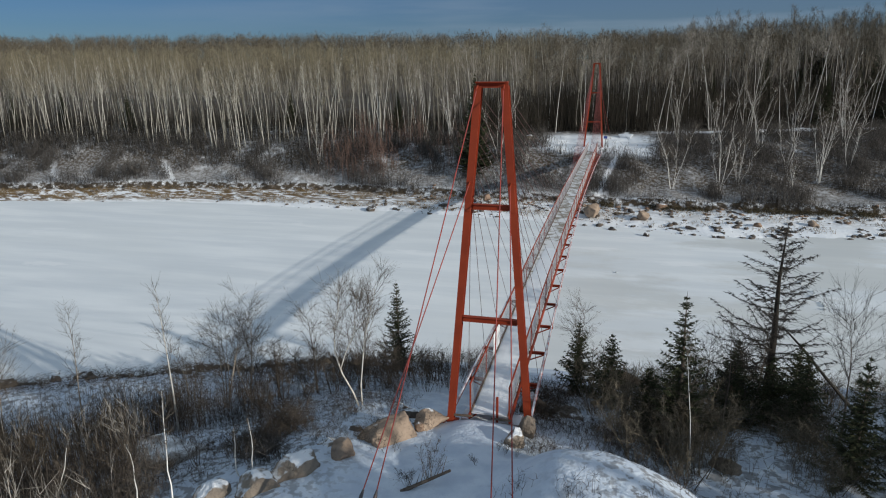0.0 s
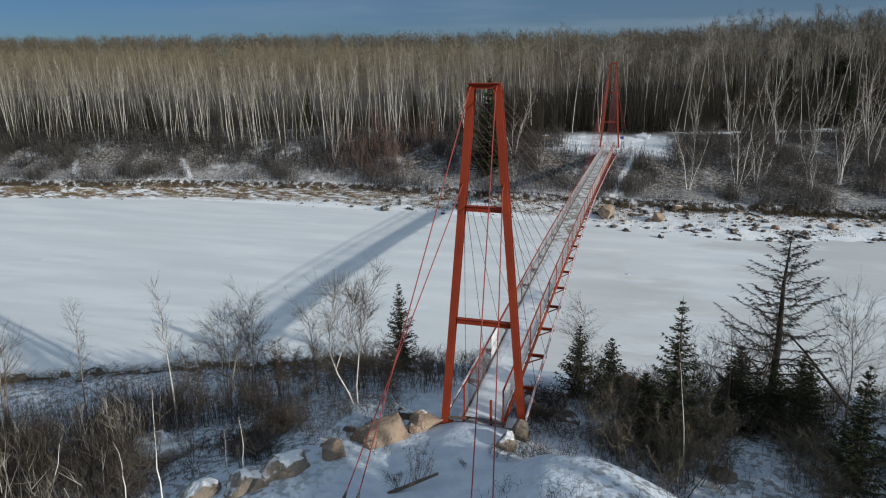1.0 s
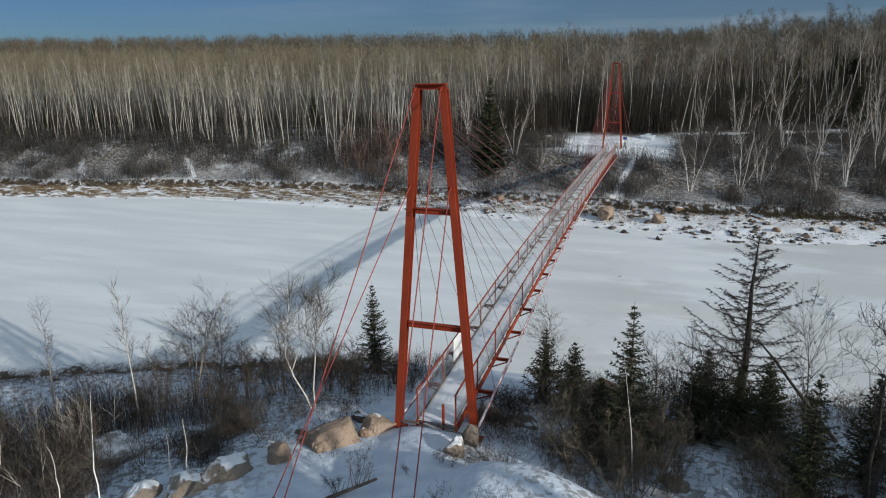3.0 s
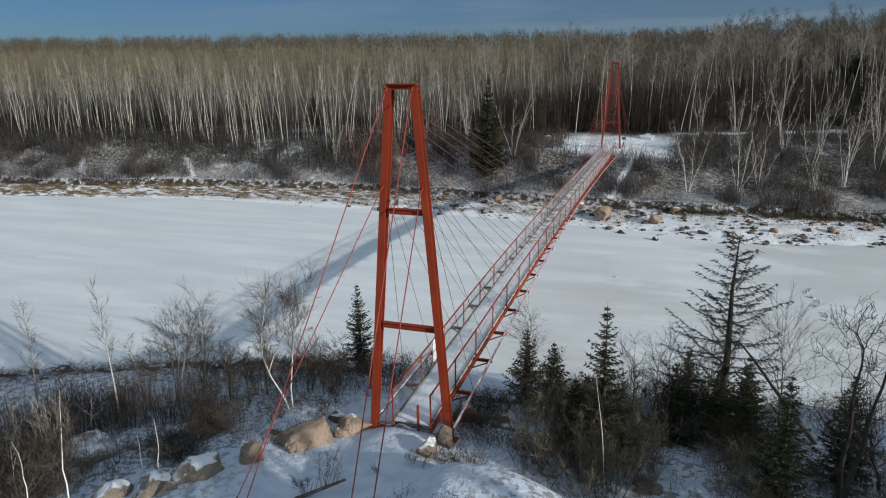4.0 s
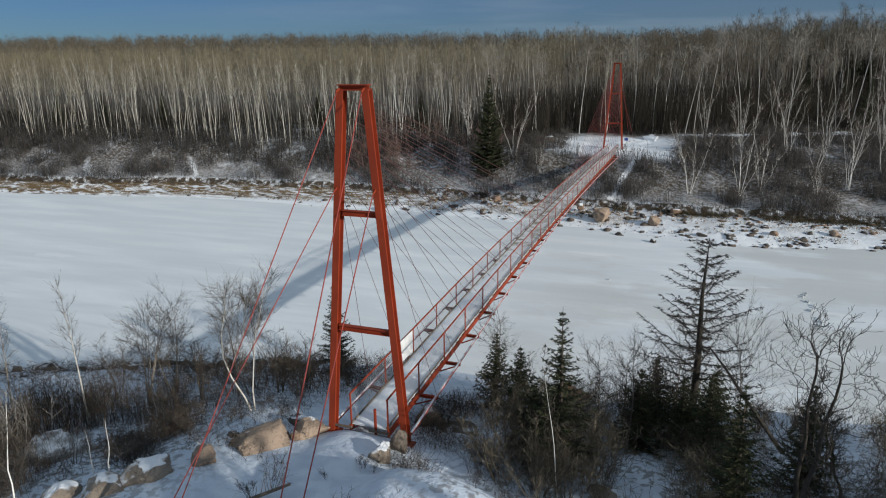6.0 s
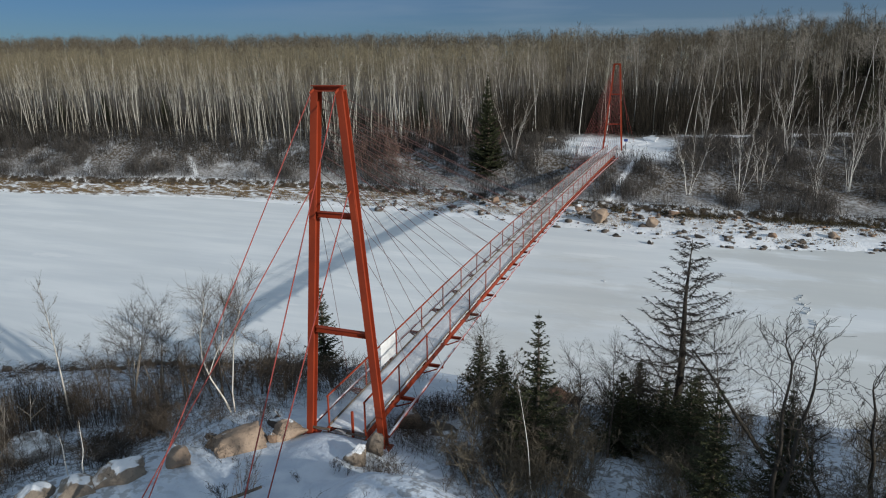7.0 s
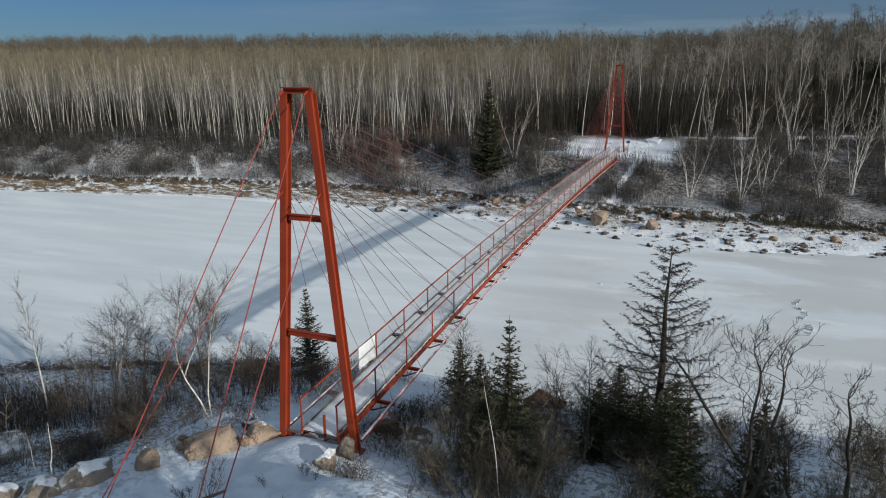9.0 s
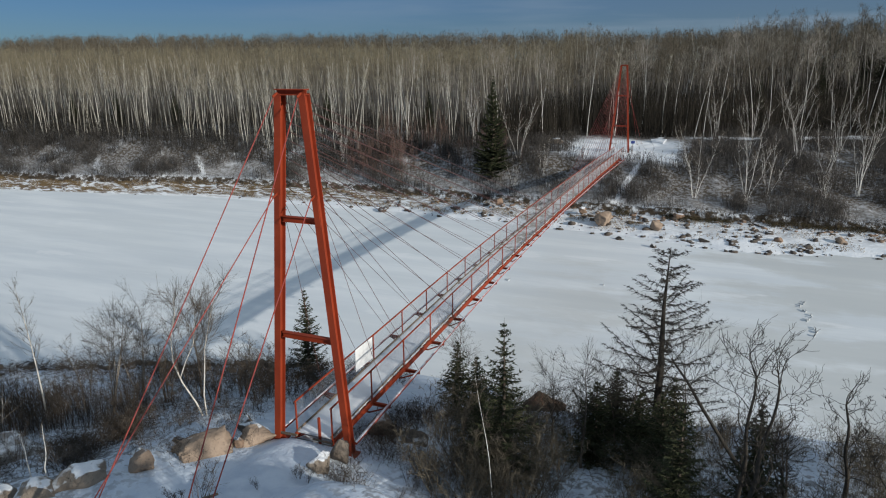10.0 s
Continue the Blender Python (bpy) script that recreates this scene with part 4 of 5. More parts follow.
def gnarled_oak(seed, h, r, lean, limbs=13):
    """A crooked oak: short twisting limbs that fork again and again into knobbly twigs."""
    rng = np.random.default_rng(seed)
    line = np.array([(lean * q * h / 15 + 0.05 * math.sin(q * 1.3 + seed), 0.05 * math.cos(q * 1.1 + seed), -0.3 + q * h / 15) for q in range(13)])
    rad = [r * (1 - 0.70 * i / 12) for i in range(13)]
    trunk, crown = Geo().tube(line, rad, 8, False), Stems()

    def grow(p, d, ln, r0, depth):
        ln_pts = bent_line(rng, p, d, ln, 7, 0.19, 0.05)
        limb_stems(crown, ln_pts, r0, max(r0 * 0.55, 0.005))
        if depth == 0:
            return
        for q in range(int(rng.integers(2, 5))):
            i = 7 if q == 0 else int(rng.integers(2, 8))
            t = ln_pts[i] - ln_pts[i - 1]
            t = t / np.linalg.norm(t) + rng.normal(size=3) * (0.35 if q == 0 else 0.7) + np.array([0, 0, 0.22])
            grow(ln_pts[i], t, ln * rng.uniform(0.45, 0.72), max(r0 * 0.55, 0.0055), depth - 1)

    for k in range(limbs):
        i = min(12, 5 + int(8 * k / limbs))
        a = k * 2.4 + rng.uniform(-0.5, 0.5)
        grow(line[i], np.array([math.cos(a), math.sin(a), 0.45]), h * rng.uniform(0.09, 0.165), rad[i] * 0.40, 3)
    for _ in range(3):
        grow(line[12], np.array([rng.normal() * 0.5, rng.normal() * 0.5, 1.0]), h * 0.12, rad[12] * 0.75, 3)
    return trunk, crown


for x, y, top, seed, r, lean, rz in ((13.2, 0.4, 6.5, 301, 0.085, 0.0, 0), (13.15, 0.0, 6.5, 302, 0.09, 0.11, 0), (16.5, 3.4, 4.4, 303, 0.085, -0.12, 0), (17.4, 2.6, 5.2, 304, 0.08, -0.10, 40), (15.0, 2.4, 2.8, 305, 0.06, -0.3, 0)):
    tr, cr = gnarled_oak(seed, at_top(x, y, top), r, lean)
    plant("oak_tree", tr, cr, M_LARCH, M_LARCH, "gnarled dark leafless oak on the bank", "oak tree", "oaks on the near bank", x, y, rz)

# thin white saplings at the near edge of the scrub
for x, y, top, seed, lean in ((-7.75, -6.95, 4.1, 51, 2), (-8.0, -8.2, 3.3, 52, -8), (-6.95, -5.0, 2.45, 53, 2), (-6.5, -4.9, 2.4, 54, -2), (-9.6, -8.3, 2.6, 55, -6), (-11.5, -7.6, 2.8, 56, 5)):
    tr, cr = bare_tree(seed, at_top(x, y, top), 0.034, 12, 0.40, 0.20, 1.5, 4, 4, 0.24, tw=0.004)
    t = plant("birch_sapling", tr, cr, M_WHITEBARK, M_TWIG, "thin white birch sapling with few twigs", "sapling", "birch saplings", x, y)
    t.matrix_basis = stand(x, y, 0, 1, 0, lean)

# white birch in front of the conifers
tr, cr = bare_tree(58, at_top(6.7, -0.9, 4.9), 0.022, 9, 0.5, 0.16, 1.4, 4, 4, 0.10)
plant("birch_sapling", tr, cr, M_WHITEBARK, M_TWIG, "thin white birch sapling before the spruces", "sapling", "birch saplings", 6.7, -0.9)

# broken trunk leaning out of the larch's foot
fl = Geo().tube([(11.05, 8.1, 1.66), (11.7, 7.55, 1.05), (12.35, 6.85, 0.33), (13.75, 5.6, land_at(13.75, 5.6) - 0.05)], [0.03, 0.05, 0.06, 0.08], 7)
tagged(new("leaning_trunk", fl.mesh("leaning_trunk", M_LARCH, True)), "broken grey trunk leaning against the larch", "dead tree")

# tall trees on the near bank towards the sun
rs = np.random.default_rng(77)
shade_src = []
for k in range(3):
    tr, br, nd = spruce(80 + k, 12.5, 2.0, 0.8, 2.0)
    shade_src.append(plant("spruce_tree", tr, br, M_DARKBARK, M_NEEDLE, "tall spruce on the near bank", "spruce tree", "tall spruces", 19.5 + 5 * k, -12.6 - 2.4 * k, needles=nd))
for x, y in ((21.5, -14.0), (23, -15.2), (27, -15.6), (24.5, -16.6), (20.5, -16.0), (30, -17.4), (26, -18.6), (22, -18.2), (30.5, -14.4), (20, -13.4), (24, -14.6), (28, -17.4), (35, -16.0)):
    copy_at(shade_src[int(rs.integers(0, 3))], stand(x, y, rs.uniform(0, 360), rs.uniform(0.75, 1.1)))


# smaller spruces that shade the ground below the bridge's end
for x, y in ((24, -7.0), (26, -6.6), (22.5, -5.0), (25, -4.4), (23.5, -2.6), (27, -3.0), (22, -0.8), (25, -0.6), (28, -5.4), (23, -7.6), (26, -8.5)):
    copy_at(shade_src[int(rs.integers(0, 3))], stand(x, y, rs.uniform(0, 360), rs.uniform(0.62, 0.74)))


# ---------------------------------------------------------------- far woods
def aspen(seed, h):
    """A slender aspen: pale crooked trunk whose upper limbs reach steeply up into a thin haze of twigs."""
    rng = np.random.default_rng(seed)
    line = bent_line(rng, (0, 0, -0.3), (rng.normal() * 0.03, rng.normal() * 0.03, 1), h, 12, 0.03)
    rad = 0.056 * (1 - 0.88 * np.linspace(0, 1, 13) ** 1.3) * (h / 14)
    trunk = Geo().tube(line, rad, 6, False)
    st = Stems()
    n = 34
    f = rng.uniform(0.60, 0.98, n)
    i = np.minimum((f * 12).astype(int), 11)
    base = line[i] + (line[i + 1] - line[i]) * (f * 12 - i)[:, None]
    ang = rng.uniform(0, 6.28, n)
    ln = (0.5 + 2.9 * (1 - f)) * rng.uniform(0.6, 1.15, n)
    tip = base + np.stack([np.cos(ang) * ln * 0.55, np.sin(ang) * ln * 0.55, ln * 0.95], 1)
    for q in range(n):
        mid = (base[q] + tip[q]) / 2 + rng.normal(size=3) * 0.07 - np.array([0, 0, 0.06])
        trunk.tube([base[q], mid, tip[q]], [0.015, 0.010, 0.005], 3, False)
    m = 170
    k = rng.integers(0, n, m)
    t = rng.uniform(0.2, 1.0, m)[:, None]
    a = base[k] + (tip[k] - base[k]) * t
    d = rng.normal(size=(m, 3)) * np.array([0.32, 0.32, 0.3]) + np.array([0, 0, 0.5])
    st.add(*slivers(a, a + d * rng.uniform(0.6, 1.5, m)[:, None], np.full(m, 0.020), rng))
    return trunk, st


src = []
for k in range(7):
    tr, cr = aspen(100 + k, 13.6)
    src.append(plant("aspen_tree", tr, cr, M_BARK, M_CROWN, "slender leafless aspen with a pale trunk", "aspen tree", "aspens at the wood's edge", -100 + 9 * k, 84))
rf = np.random.default_rng(9)


def edge_y(x):
    """Front of the far woods."""
    return np.interp(x, [-240, -102, -80, -44, -31, -12, -9, 12, 16, 34, 90], [62, 71.5, 75.0, 76.5, 80.5, 87, 97, 99, 104, 109, 120])


n_front = 0
while n_front < 250:
    x = rf.uniform(-185, 62)
    if x > -25 and rf.uniform() < 0.88:
        continue
    y = edge_y(x) + 10.0 * rf.uniform() ** 1.5
    copy_at(src[int(rf.integers(0, 7))], Matrix.Translation((x, y, land_at(x, y))) @ pose(0, 0, 0, rf.normal() * 2.0, -3.5 + rf.normal() * 3.0, rf.uniform(0, 360)) @ Matrix.Diagonal((1, 1, 1, 1)) @ Matrix.Scale(rf.uniform(0.80, 1.10), 4))
    n_front += 1

# the mass of the woods behind
N = 3300
wx = rf.uniform(-300, 110, N)
wy = edge_y(wx) + 4 + 95 * rf.uniform(size=N) ** 1.25
wz = land(wx, wy)
wh = rf.uniform(11.0, 15.0, N) + 4.2 * smooth01((wy - 100) / 40) - 2.4 * smooth01((wx + 30) / 30) + 2.6 * smooth01((wx - 8) / 25) + 2.2 * wave(wx, wy, 0.31, 0.7)
# the western wood stays low enough to show the ridge behind it
west = smooth01((-6.0 - (wx + 0.15 * (wy - 100))) / 14.0)
lid = 12.4 + 0.030 * (0.95 * (wy + 18) - 0.31 * wx) - wz + 0.9 * wave(wx, wy, 0.23, 1.9) + rf.normal(size=N) * 0.9
wh = wh + west * np.minimum(lid - wh, 0.0)
lean = rf.normal(size=(N, 2)) * np.where(wx > -14, 1.0, 0.6)[:, None] - np.array([0.5, 0.0])
b0 = np.stack([wx, wy, wz - 0.2], 1)
b1 = b0 + np.stack([lean[:, 0] * 0.5, lean[:, 1] * 0.5, wh * 0.5], 1)
b2 = b0 + np.stack([lean[:, 0] * 1.4, lean[:, 1] * 1.4, wh], 1)
sc = wh / 14
# eastern trunks are coloured near-black for the shade under their crowns
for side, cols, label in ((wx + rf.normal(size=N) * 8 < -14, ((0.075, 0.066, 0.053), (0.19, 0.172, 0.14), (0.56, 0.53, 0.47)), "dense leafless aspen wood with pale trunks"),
                          (wx + rf.normal(size=N) * 8 >= -14, ((0.02, 0.017, 0.014), (0.04, 0.035, 0.029), (0.30, 0.28, 0.245)), "dense mixed leafless wood, most trunks darkened to stand for shade")):
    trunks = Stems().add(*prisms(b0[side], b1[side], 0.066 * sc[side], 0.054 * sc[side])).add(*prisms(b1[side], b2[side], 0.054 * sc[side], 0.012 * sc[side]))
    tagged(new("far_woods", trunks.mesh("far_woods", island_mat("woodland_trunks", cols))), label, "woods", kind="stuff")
tw = Stems()
PER = 190
k = np.repeat(np.arange(N), PER)
f = np.where(wx[k] > -14, 0.66, 0.60) + np.where(wx[k] > -14, 0.37, 0.43) * rf.uniform(size=len(k)) ** 0.55
rad = (0.35 + 1.5 * np.sin(np.clip((f - 0.36) / 0.66, 0, 1) * math.pi) ** 0.8) * rf.uniform(0.1, 1.0, len(k))
ang = rf.uniform(0, 6.28, len(k))
a = b0[k] + (b2[k] - b0[k]) * f[:, None] + np.stack([np.cos(ang) * rad, np.sin(ang) * rad, np.zeros(len(k))], 1)
d = np.stack([np.cos(ang) * 0.35, np.sin(ang) * 0.35, np.full(len(k), 0.5)], 1) + rf.normal(size=(len(k), 3)) * 0.5
b = a + d * rf.uniform(0.4, 1.3, len(k))[:, None]
sparse = (wx[k] < -14) & (wy[k] - edge_y(wx[k]) < 28) & (rf.uniform(size=len(k)) < 0.72)
a, b, k = a[~sparse], b[~sparse], k[~sparse]
east = (a[:, 0] + rf.normal(size=len(k)) * 9.0) > -16.0
tw.add(*slivers(a[~east], b[~east], np.full((~east).sum(), 0.022), rf))
tagged(new("far_wood_crowns", tw.mesh("far_wood_crowns", M_CROWN)), "fine budding crowns of the aspen wood", "woods", kind="stuff")
te = Stems().add(*slivers(a[east], b[east], np.full(east.sum(), 0.038), rf))
tagged(new("far_wood_crowns", te.mesh("far_wood_crowns", M_CROWN_EAST)), "fine grey crowns of the mixed wood", "woods", kind="stuff")

# the wooded ridge that makes the skyline, crown by crown
N = 3000
dx, dy = rf.uniform(-540, 230, N), 215 + 215 * rf.uniform(size=N) ** 0.8
depth = 0.95 * (dy + 18) - 0.31 * dx
top = 12.4 + depth * (0.0345 + 0.0165 * smooth01((dy - 215) / 170)) + 2.0 * wave(dx, dy, 0.06, 0.4) + rf.normal(size=N) * 1.1
PER = 120
k = np.repeat(np.arange(N), PER)
wide, tall_c = rf.uniform(2.4, 4.6, N)[k], rf.uniform(5.0, 8.0, N)[k]
u = rf.normal(size=(len(k), 3))
u /= np.linalg.norm(u, axis=1, keepdims=True)
u *= (rf.uniform(0.25, 1.0, len(k)) ** 0.5)[:, None]
a = np.stack([dx[k] + u[:, 0] * wide, dy[k] + u[:, 1] * wide, top[k] - tall_c + u[:, 2] * tall_c], 1)
b = a + rf.normal(size=(len(k), 3)) * np.array([0.7, 0.7, 1.0]) + np.array([0, 0, 0.4])
ds = Stems().add(*slivers(a, b, np.full(len(k), 0.20), rf))
stem_a = np.stack([dx, dy, land(dx, dy) - 0.3], 1)
stem_b = np.stack([dx, dy, top - 3.0], 1)
ds.add(*prisms(stem_a, stem_b, np.full(N, 0.16), np.full(N, 0.06)))
tagged(new("distant_woods", ds.mesh("distant_woods", M_RIDGE)), "leafless brown-grey woods on the ridge at the skyline", "woods", kind="stuff")

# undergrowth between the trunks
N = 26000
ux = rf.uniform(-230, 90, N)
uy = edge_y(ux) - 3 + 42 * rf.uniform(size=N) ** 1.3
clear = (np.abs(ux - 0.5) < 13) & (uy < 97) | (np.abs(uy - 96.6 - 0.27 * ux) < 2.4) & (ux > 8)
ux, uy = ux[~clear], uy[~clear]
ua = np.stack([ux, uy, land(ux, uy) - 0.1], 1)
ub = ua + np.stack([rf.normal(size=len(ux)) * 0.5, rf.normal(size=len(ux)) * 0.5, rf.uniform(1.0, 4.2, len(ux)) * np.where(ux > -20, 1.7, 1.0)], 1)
# extra tall dark stems, added to deepen the shade low in the eastern wood
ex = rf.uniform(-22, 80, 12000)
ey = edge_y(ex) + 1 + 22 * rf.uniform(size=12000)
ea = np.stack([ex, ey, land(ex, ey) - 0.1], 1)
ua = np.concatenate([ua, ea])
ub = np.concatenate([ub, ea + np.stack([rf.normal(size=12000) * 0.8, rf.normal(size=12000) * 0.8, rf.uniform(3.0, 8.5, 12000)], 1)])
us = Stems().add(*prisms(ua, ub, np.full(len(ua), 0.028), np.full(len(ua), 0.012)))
tagged(new("undergrowth", us.mesh("undergrowth", M_UNDER)), "dark bare saplings under the wood, thickened in the east for shade", "undergrowth", kind="stuff")

# dark spruces inside and over the woods
sp_src = None
for x, y, s in ((-16.6, 73.3, 1.33), (-104, 88, 0.75), (-119, 90, 0.7), (-92, 92, 0.7), (41, 140, 1.55), (44.5, 141, 1.55), (57, 135, 1.6), (-60, 100, 0.7), (30, 118, 1.1), (20, 112, 0.9), (62, 122, 1.5), (68, 130, 1.6), (-36, 96, 0.7), (48, 118, 1.15), (53, 121, 1.25), (58, 117, 1.2), (45, 116, 0.95), (62, 114, 1.1), (66, 118, 1.3), (36, 117, 0.85), (50, 112, 1.1), (38, 108, 0.9), (72, 140, 1.7)):
    if sp_src is None:
        tr, br, nd = spruce(60, 11.0, 2.0, 1.3, 2.8)
        sp_src = plant("spruce_tree", tr, br, M_DARKBARK, M_NEEDLE, "tall dark spruce at the wood's edge", "spruce tree", "spruces in the far wood", x, y, 0.0, s, needles=nd)
    else:
        copy_at(sp_src, stand(x, y, rf.uniform(0, 360), s))

# many-stemmed white birches on the far slope
def clump_birch(seed, h, stems):
    """Crooked white stems that spread from one foot, turn upright and fork into fine tops."""
    rng = np.random.default_rng(seed)
    trunk, crown = Geo(), Stems()
    for q in range(stems):
        a = 6.28 * (q + rng.uniform(-0.3, 0.3)) / stems
        out = rng.uniform(0.08, 0.40)
        hh = h * rng.uniform(0.6, 1.0)
        line = bent_line(rng, (0.15 * math.cos(a), 0.15 * math.sin(a), -0.2), (math.cos(a) * out, math.sin(a) * out, 1.0), hh, 14, 0.09, 0.045)
        r0 = 0.040 * hh / h
        trunk.tube(line, [r0 * (1 - 0.9 * (i / 14) ** 0.8) for i in range(15)], 6, False)
        for _ in range(12):
            i = int(rng.integers(4, 14))
            d = line[i] - line[i - 1]
            d = d / np.linalg.norm(d) + np.append(rng.normal(size=2) * 0.55, 0.15)
            ln = hh * rng.uniform(0.10, 0.30) * (1.25 - i / 14)
            lb = bent_line(rng, line[i], d, ln, 6, 0.14, 0.05)
            trunk.tube(lb, np.linspace(max(r0 * (1 - 0.9 * (i / 14) ** 0.8) * 0.5, 0.011), 0.006, 7), 3, False)
            for _ in range(8):
                m = int(rng.integers(1, 7))
                d2 = lb[m] - lb[m - 1]
                d2 = d2 / np.linalg.norm(d2) + rng.normal(size=3) * 0.45
                limb_stems(crown, bent_line(rng, lb[m], d2, rng.uniform(0.4, 1.5), 3, 0.15, 0.04), 0.009, 0.004)
    return trunk, crown


bsrc = []
for k in range(5):
    tr, cr = clump_birch(70 + k, 13.5, 4 + k % 3)
    bsrc.append((tr.mesh("trunk", M_WHITEBARK, True), cr.mesh("crown", M_TWIG)))
spots = [(11.1, 71.6, 1.0), (17.1, 72.0, 1.0), (29.8, 75.3, 1.05), (26.7, 79.6, 0.95), (23.8, 84.3, 0.95), (34.5, 80.0, 1.05), (19.6, 73.7, 0.7), (40.0, 80.0, 1.1), (-9.2, 73.7, 0.50), (-12.5, 70.7, 0.44),
         (-13.5, 76.4, 1.0), (7.1, 67.9, 0.2), (25.7, 71.3, 0.45), (30.0, 92.0, 1.1), (36.0, 88.0, 1.1), (46.0, 86.0, 1.1), (18.0, 90.0, 0.9), (-42.7, 75.6, 0.6), (43.0, 74.0, 0.9), (52.0, 82.0, 1.1), (24.0, 99.0, 1.1), (39.0, 98.0, 1.2), (-22.9, 83.6, 0.85), (13.0, 96.0, 1.0)]
for i, (x, y, s) in enumerate(spots):
    t = thing("birch_tree", "many-stemmed white birch on the far slope", "birch tree", "birches on the far bank")
    part("trunk", bsrc[i % 5][0], None, t)
    part("crown", bsrc[i % 5][1], None, t)
    t.matrix_basis = stand(x, y, rf.uniform(0, 360), s)


# tall trees with small round tops that stand over the wood's skyline
tall = []
for k in range(4):
    tr, cr = bare_tree(90 + k, 16.0, 0.062, 16, 0.66, 0.26, 1.0, 7, 7, 0.06, tw=0.006, crook=0.12, taper=0.72)
    tall.append((tr.mesh("trunk", M_WHITEBARK, True), cr.mesh("crown", M_PALETWIG)))
for i in range(64):
    x = -36 + 1.7 * i + rf.uniform(-2.6, 2.6)
    y = float(edge_y(x)) + (rf.uniform(-1, 9) if i % 3 else rf.uniform(12, 36))
    t = thing("aspen_tree", "tall leafless aspen standing over the wood", "aspen tree", "tall aspens in the wood")
    part("trunk", tall[i % 4][0], None, t)
    part("crown", tall[i % 4][1], None, t)
    t.matrix_basis = stand(x, y, rf.uniform(0, 360), rf.uniform(0.72, 0.98) * (1.0 if x < 12 else 1.08), 0.0, rf.normal() * 3.5)


# ---------------------------------------------------------------- brush, sedge
def brush(name, n, place, h0, h1, mat, label, rad=0.007, forks=4, seed=3, spread=0.18, lean=0.16):
    """Bare upright stems that fork; place(rng, n) gives x, y."""
    rng = np.random.default_rng(seed)
    x, y = place(rng, n)
    n = len(x)
    h = rng.uniform(h0, h1, n)
    a = np.stack([x, y, land(x, y) - 0.08], 1)
    m = a + np.stack([rng.normal(size=n) * lean * h * 0.6, rng.normal(size=n) * lean * h * 0.6, h * 0.55], 1)
    b = m + np.stack([rng.normal(size=n) * lean * h * 0.6, rng.normal(size=n) * lean * h * 0.6, h * 0.5], 1)
    st = Stems().add(*prisms(a, m, np.full(n, rad), np.full(n, rad * 0.7))).add(*prisms(m, b, np.full(n, rad * 0.7), np.full(n, rad * 0.3)))
    k = np.repeat(np.arange(n), forks)
    t = rng.uniform(0.0, 0.9, len(k))[:, None]
    p = m[k] + (b[k] - m[k]) * t
    q = p + np.stack([rng.normal(size=len(k)) * spread, rng.normal(size=len(k)) * spread, rng.uniform(0.1, 0.4, len(k))], 1) * h[k][:, None]
    st.add(*slivers(p, q, np.full(len(k), rad * 1.9), rng))
    return tagged(new(name, st.mesh(name, mat)), label, "brush", kind="stuff")


def clumped(rng, n, x0, x1, y0, y1, keep, size=0.5):
    """Stems in clumps inside a box, where keep(x, y) holds."""
    c = max(1, n // 14)
    cx, cy = rng.uniform(x0, x1, c), rng.uniform(y0, y1, c)
    ok = keep(cx, cy)
    cx, cy = cx[ok], cy[ok]
    i = rng.integers(0, len(cx), n)
    return cx[i] + rng.normal(size=n) * size, cy[i] + rng.normal(size=n) * size


def west_scrub(x, y):
    d = near_shore(x) - y
    line = -3.2 + 0.35 * (x + 4.5)
    along = np.clip(-2.0 - y, 0, 6)
    hump = (np.abs(x + 11.4 - 0.95 * along) < 2.0) & (y < -0.8) & (y > -7.5)
    return (d > np.interp(x, [-30, -14.5, -12.5, -9, -3], [13.5, 12.0, 8.0, 6.0, 5.0])) & ((x < -9.5) | (y > 2.0 + 0.2 * (x + 9))) & (x < -2.0) & ((y > line) | (x < -11.8) | ((x < -8.6) & (y < -5.0))) & ~hump


def east_scrub(x, y):
    return (near_shore(x) - y > 1.5) & (x > 3.9) & ~((np.abs(x - 9.0) < 1.1) & (y < 4.2)) & (y > -1.2 + 0.10 * (x - 3)) & (wave(x, y, 0.7, 0.5) > np.where(x > 10, -0.1, -0.45))


brush("brush", 1700, lambda r, n: clumped(r, n, -14, -2, 1.5, 15, west_scrub), 0.4, 1.3, M_BRUSH, "low bare scrub down the snowy bank", 0.0065, 7, 33, 0.26, 0.24)
brush("brush", 240, lambda r, n: clumped(r, n, -34, -7, -10, 3, west_scrub, 0.8), 1.4, 2.9, M_PALETWIG, "thin pale saplings standing in the scrub", 0.0075, 6, 44, 0.12, 0.10)
brush("brush", 7000, lambda r, n: clumped(r, n, -34, -14, -10, 2.5, west_scrub, 0.45), 0.8, 2.3, M_SCRUB, "thicket of bare tan scrub on the snowy bank", 0.0075, 4, 3, 0.14, 0.11)
brush("brush", 2300, lambda r, n: clumped(r, n, -14.5, -7, -10, 2.5, west_scrub, 0.6), 0.7, 1.9, M_BRUSH, "bare dark scrub behind the boulders", 0.0065, 4, 63, 0.14, 0.13)
brush("brush", 3400, lambda r, n: clumped(r, n, 2, 19, -2, 9, east_scrub), 0.4, 1.5, M_BRUSH_EAST, "thicket of bare brown scrub below the spruces", 0.0065, 9, 4, 0.28, 0.26)
brush("brush", 420, lambda r, n: clumped(r, n, -6, 8, -6, 0, lambda x, y: np.abs(x + 0.2) > 1.9, 0.22), 0.2, 0.6, M_BRUSH, "low bare twigs poking from the snow", 0.006, 4, 5, 0.3, 0.4)


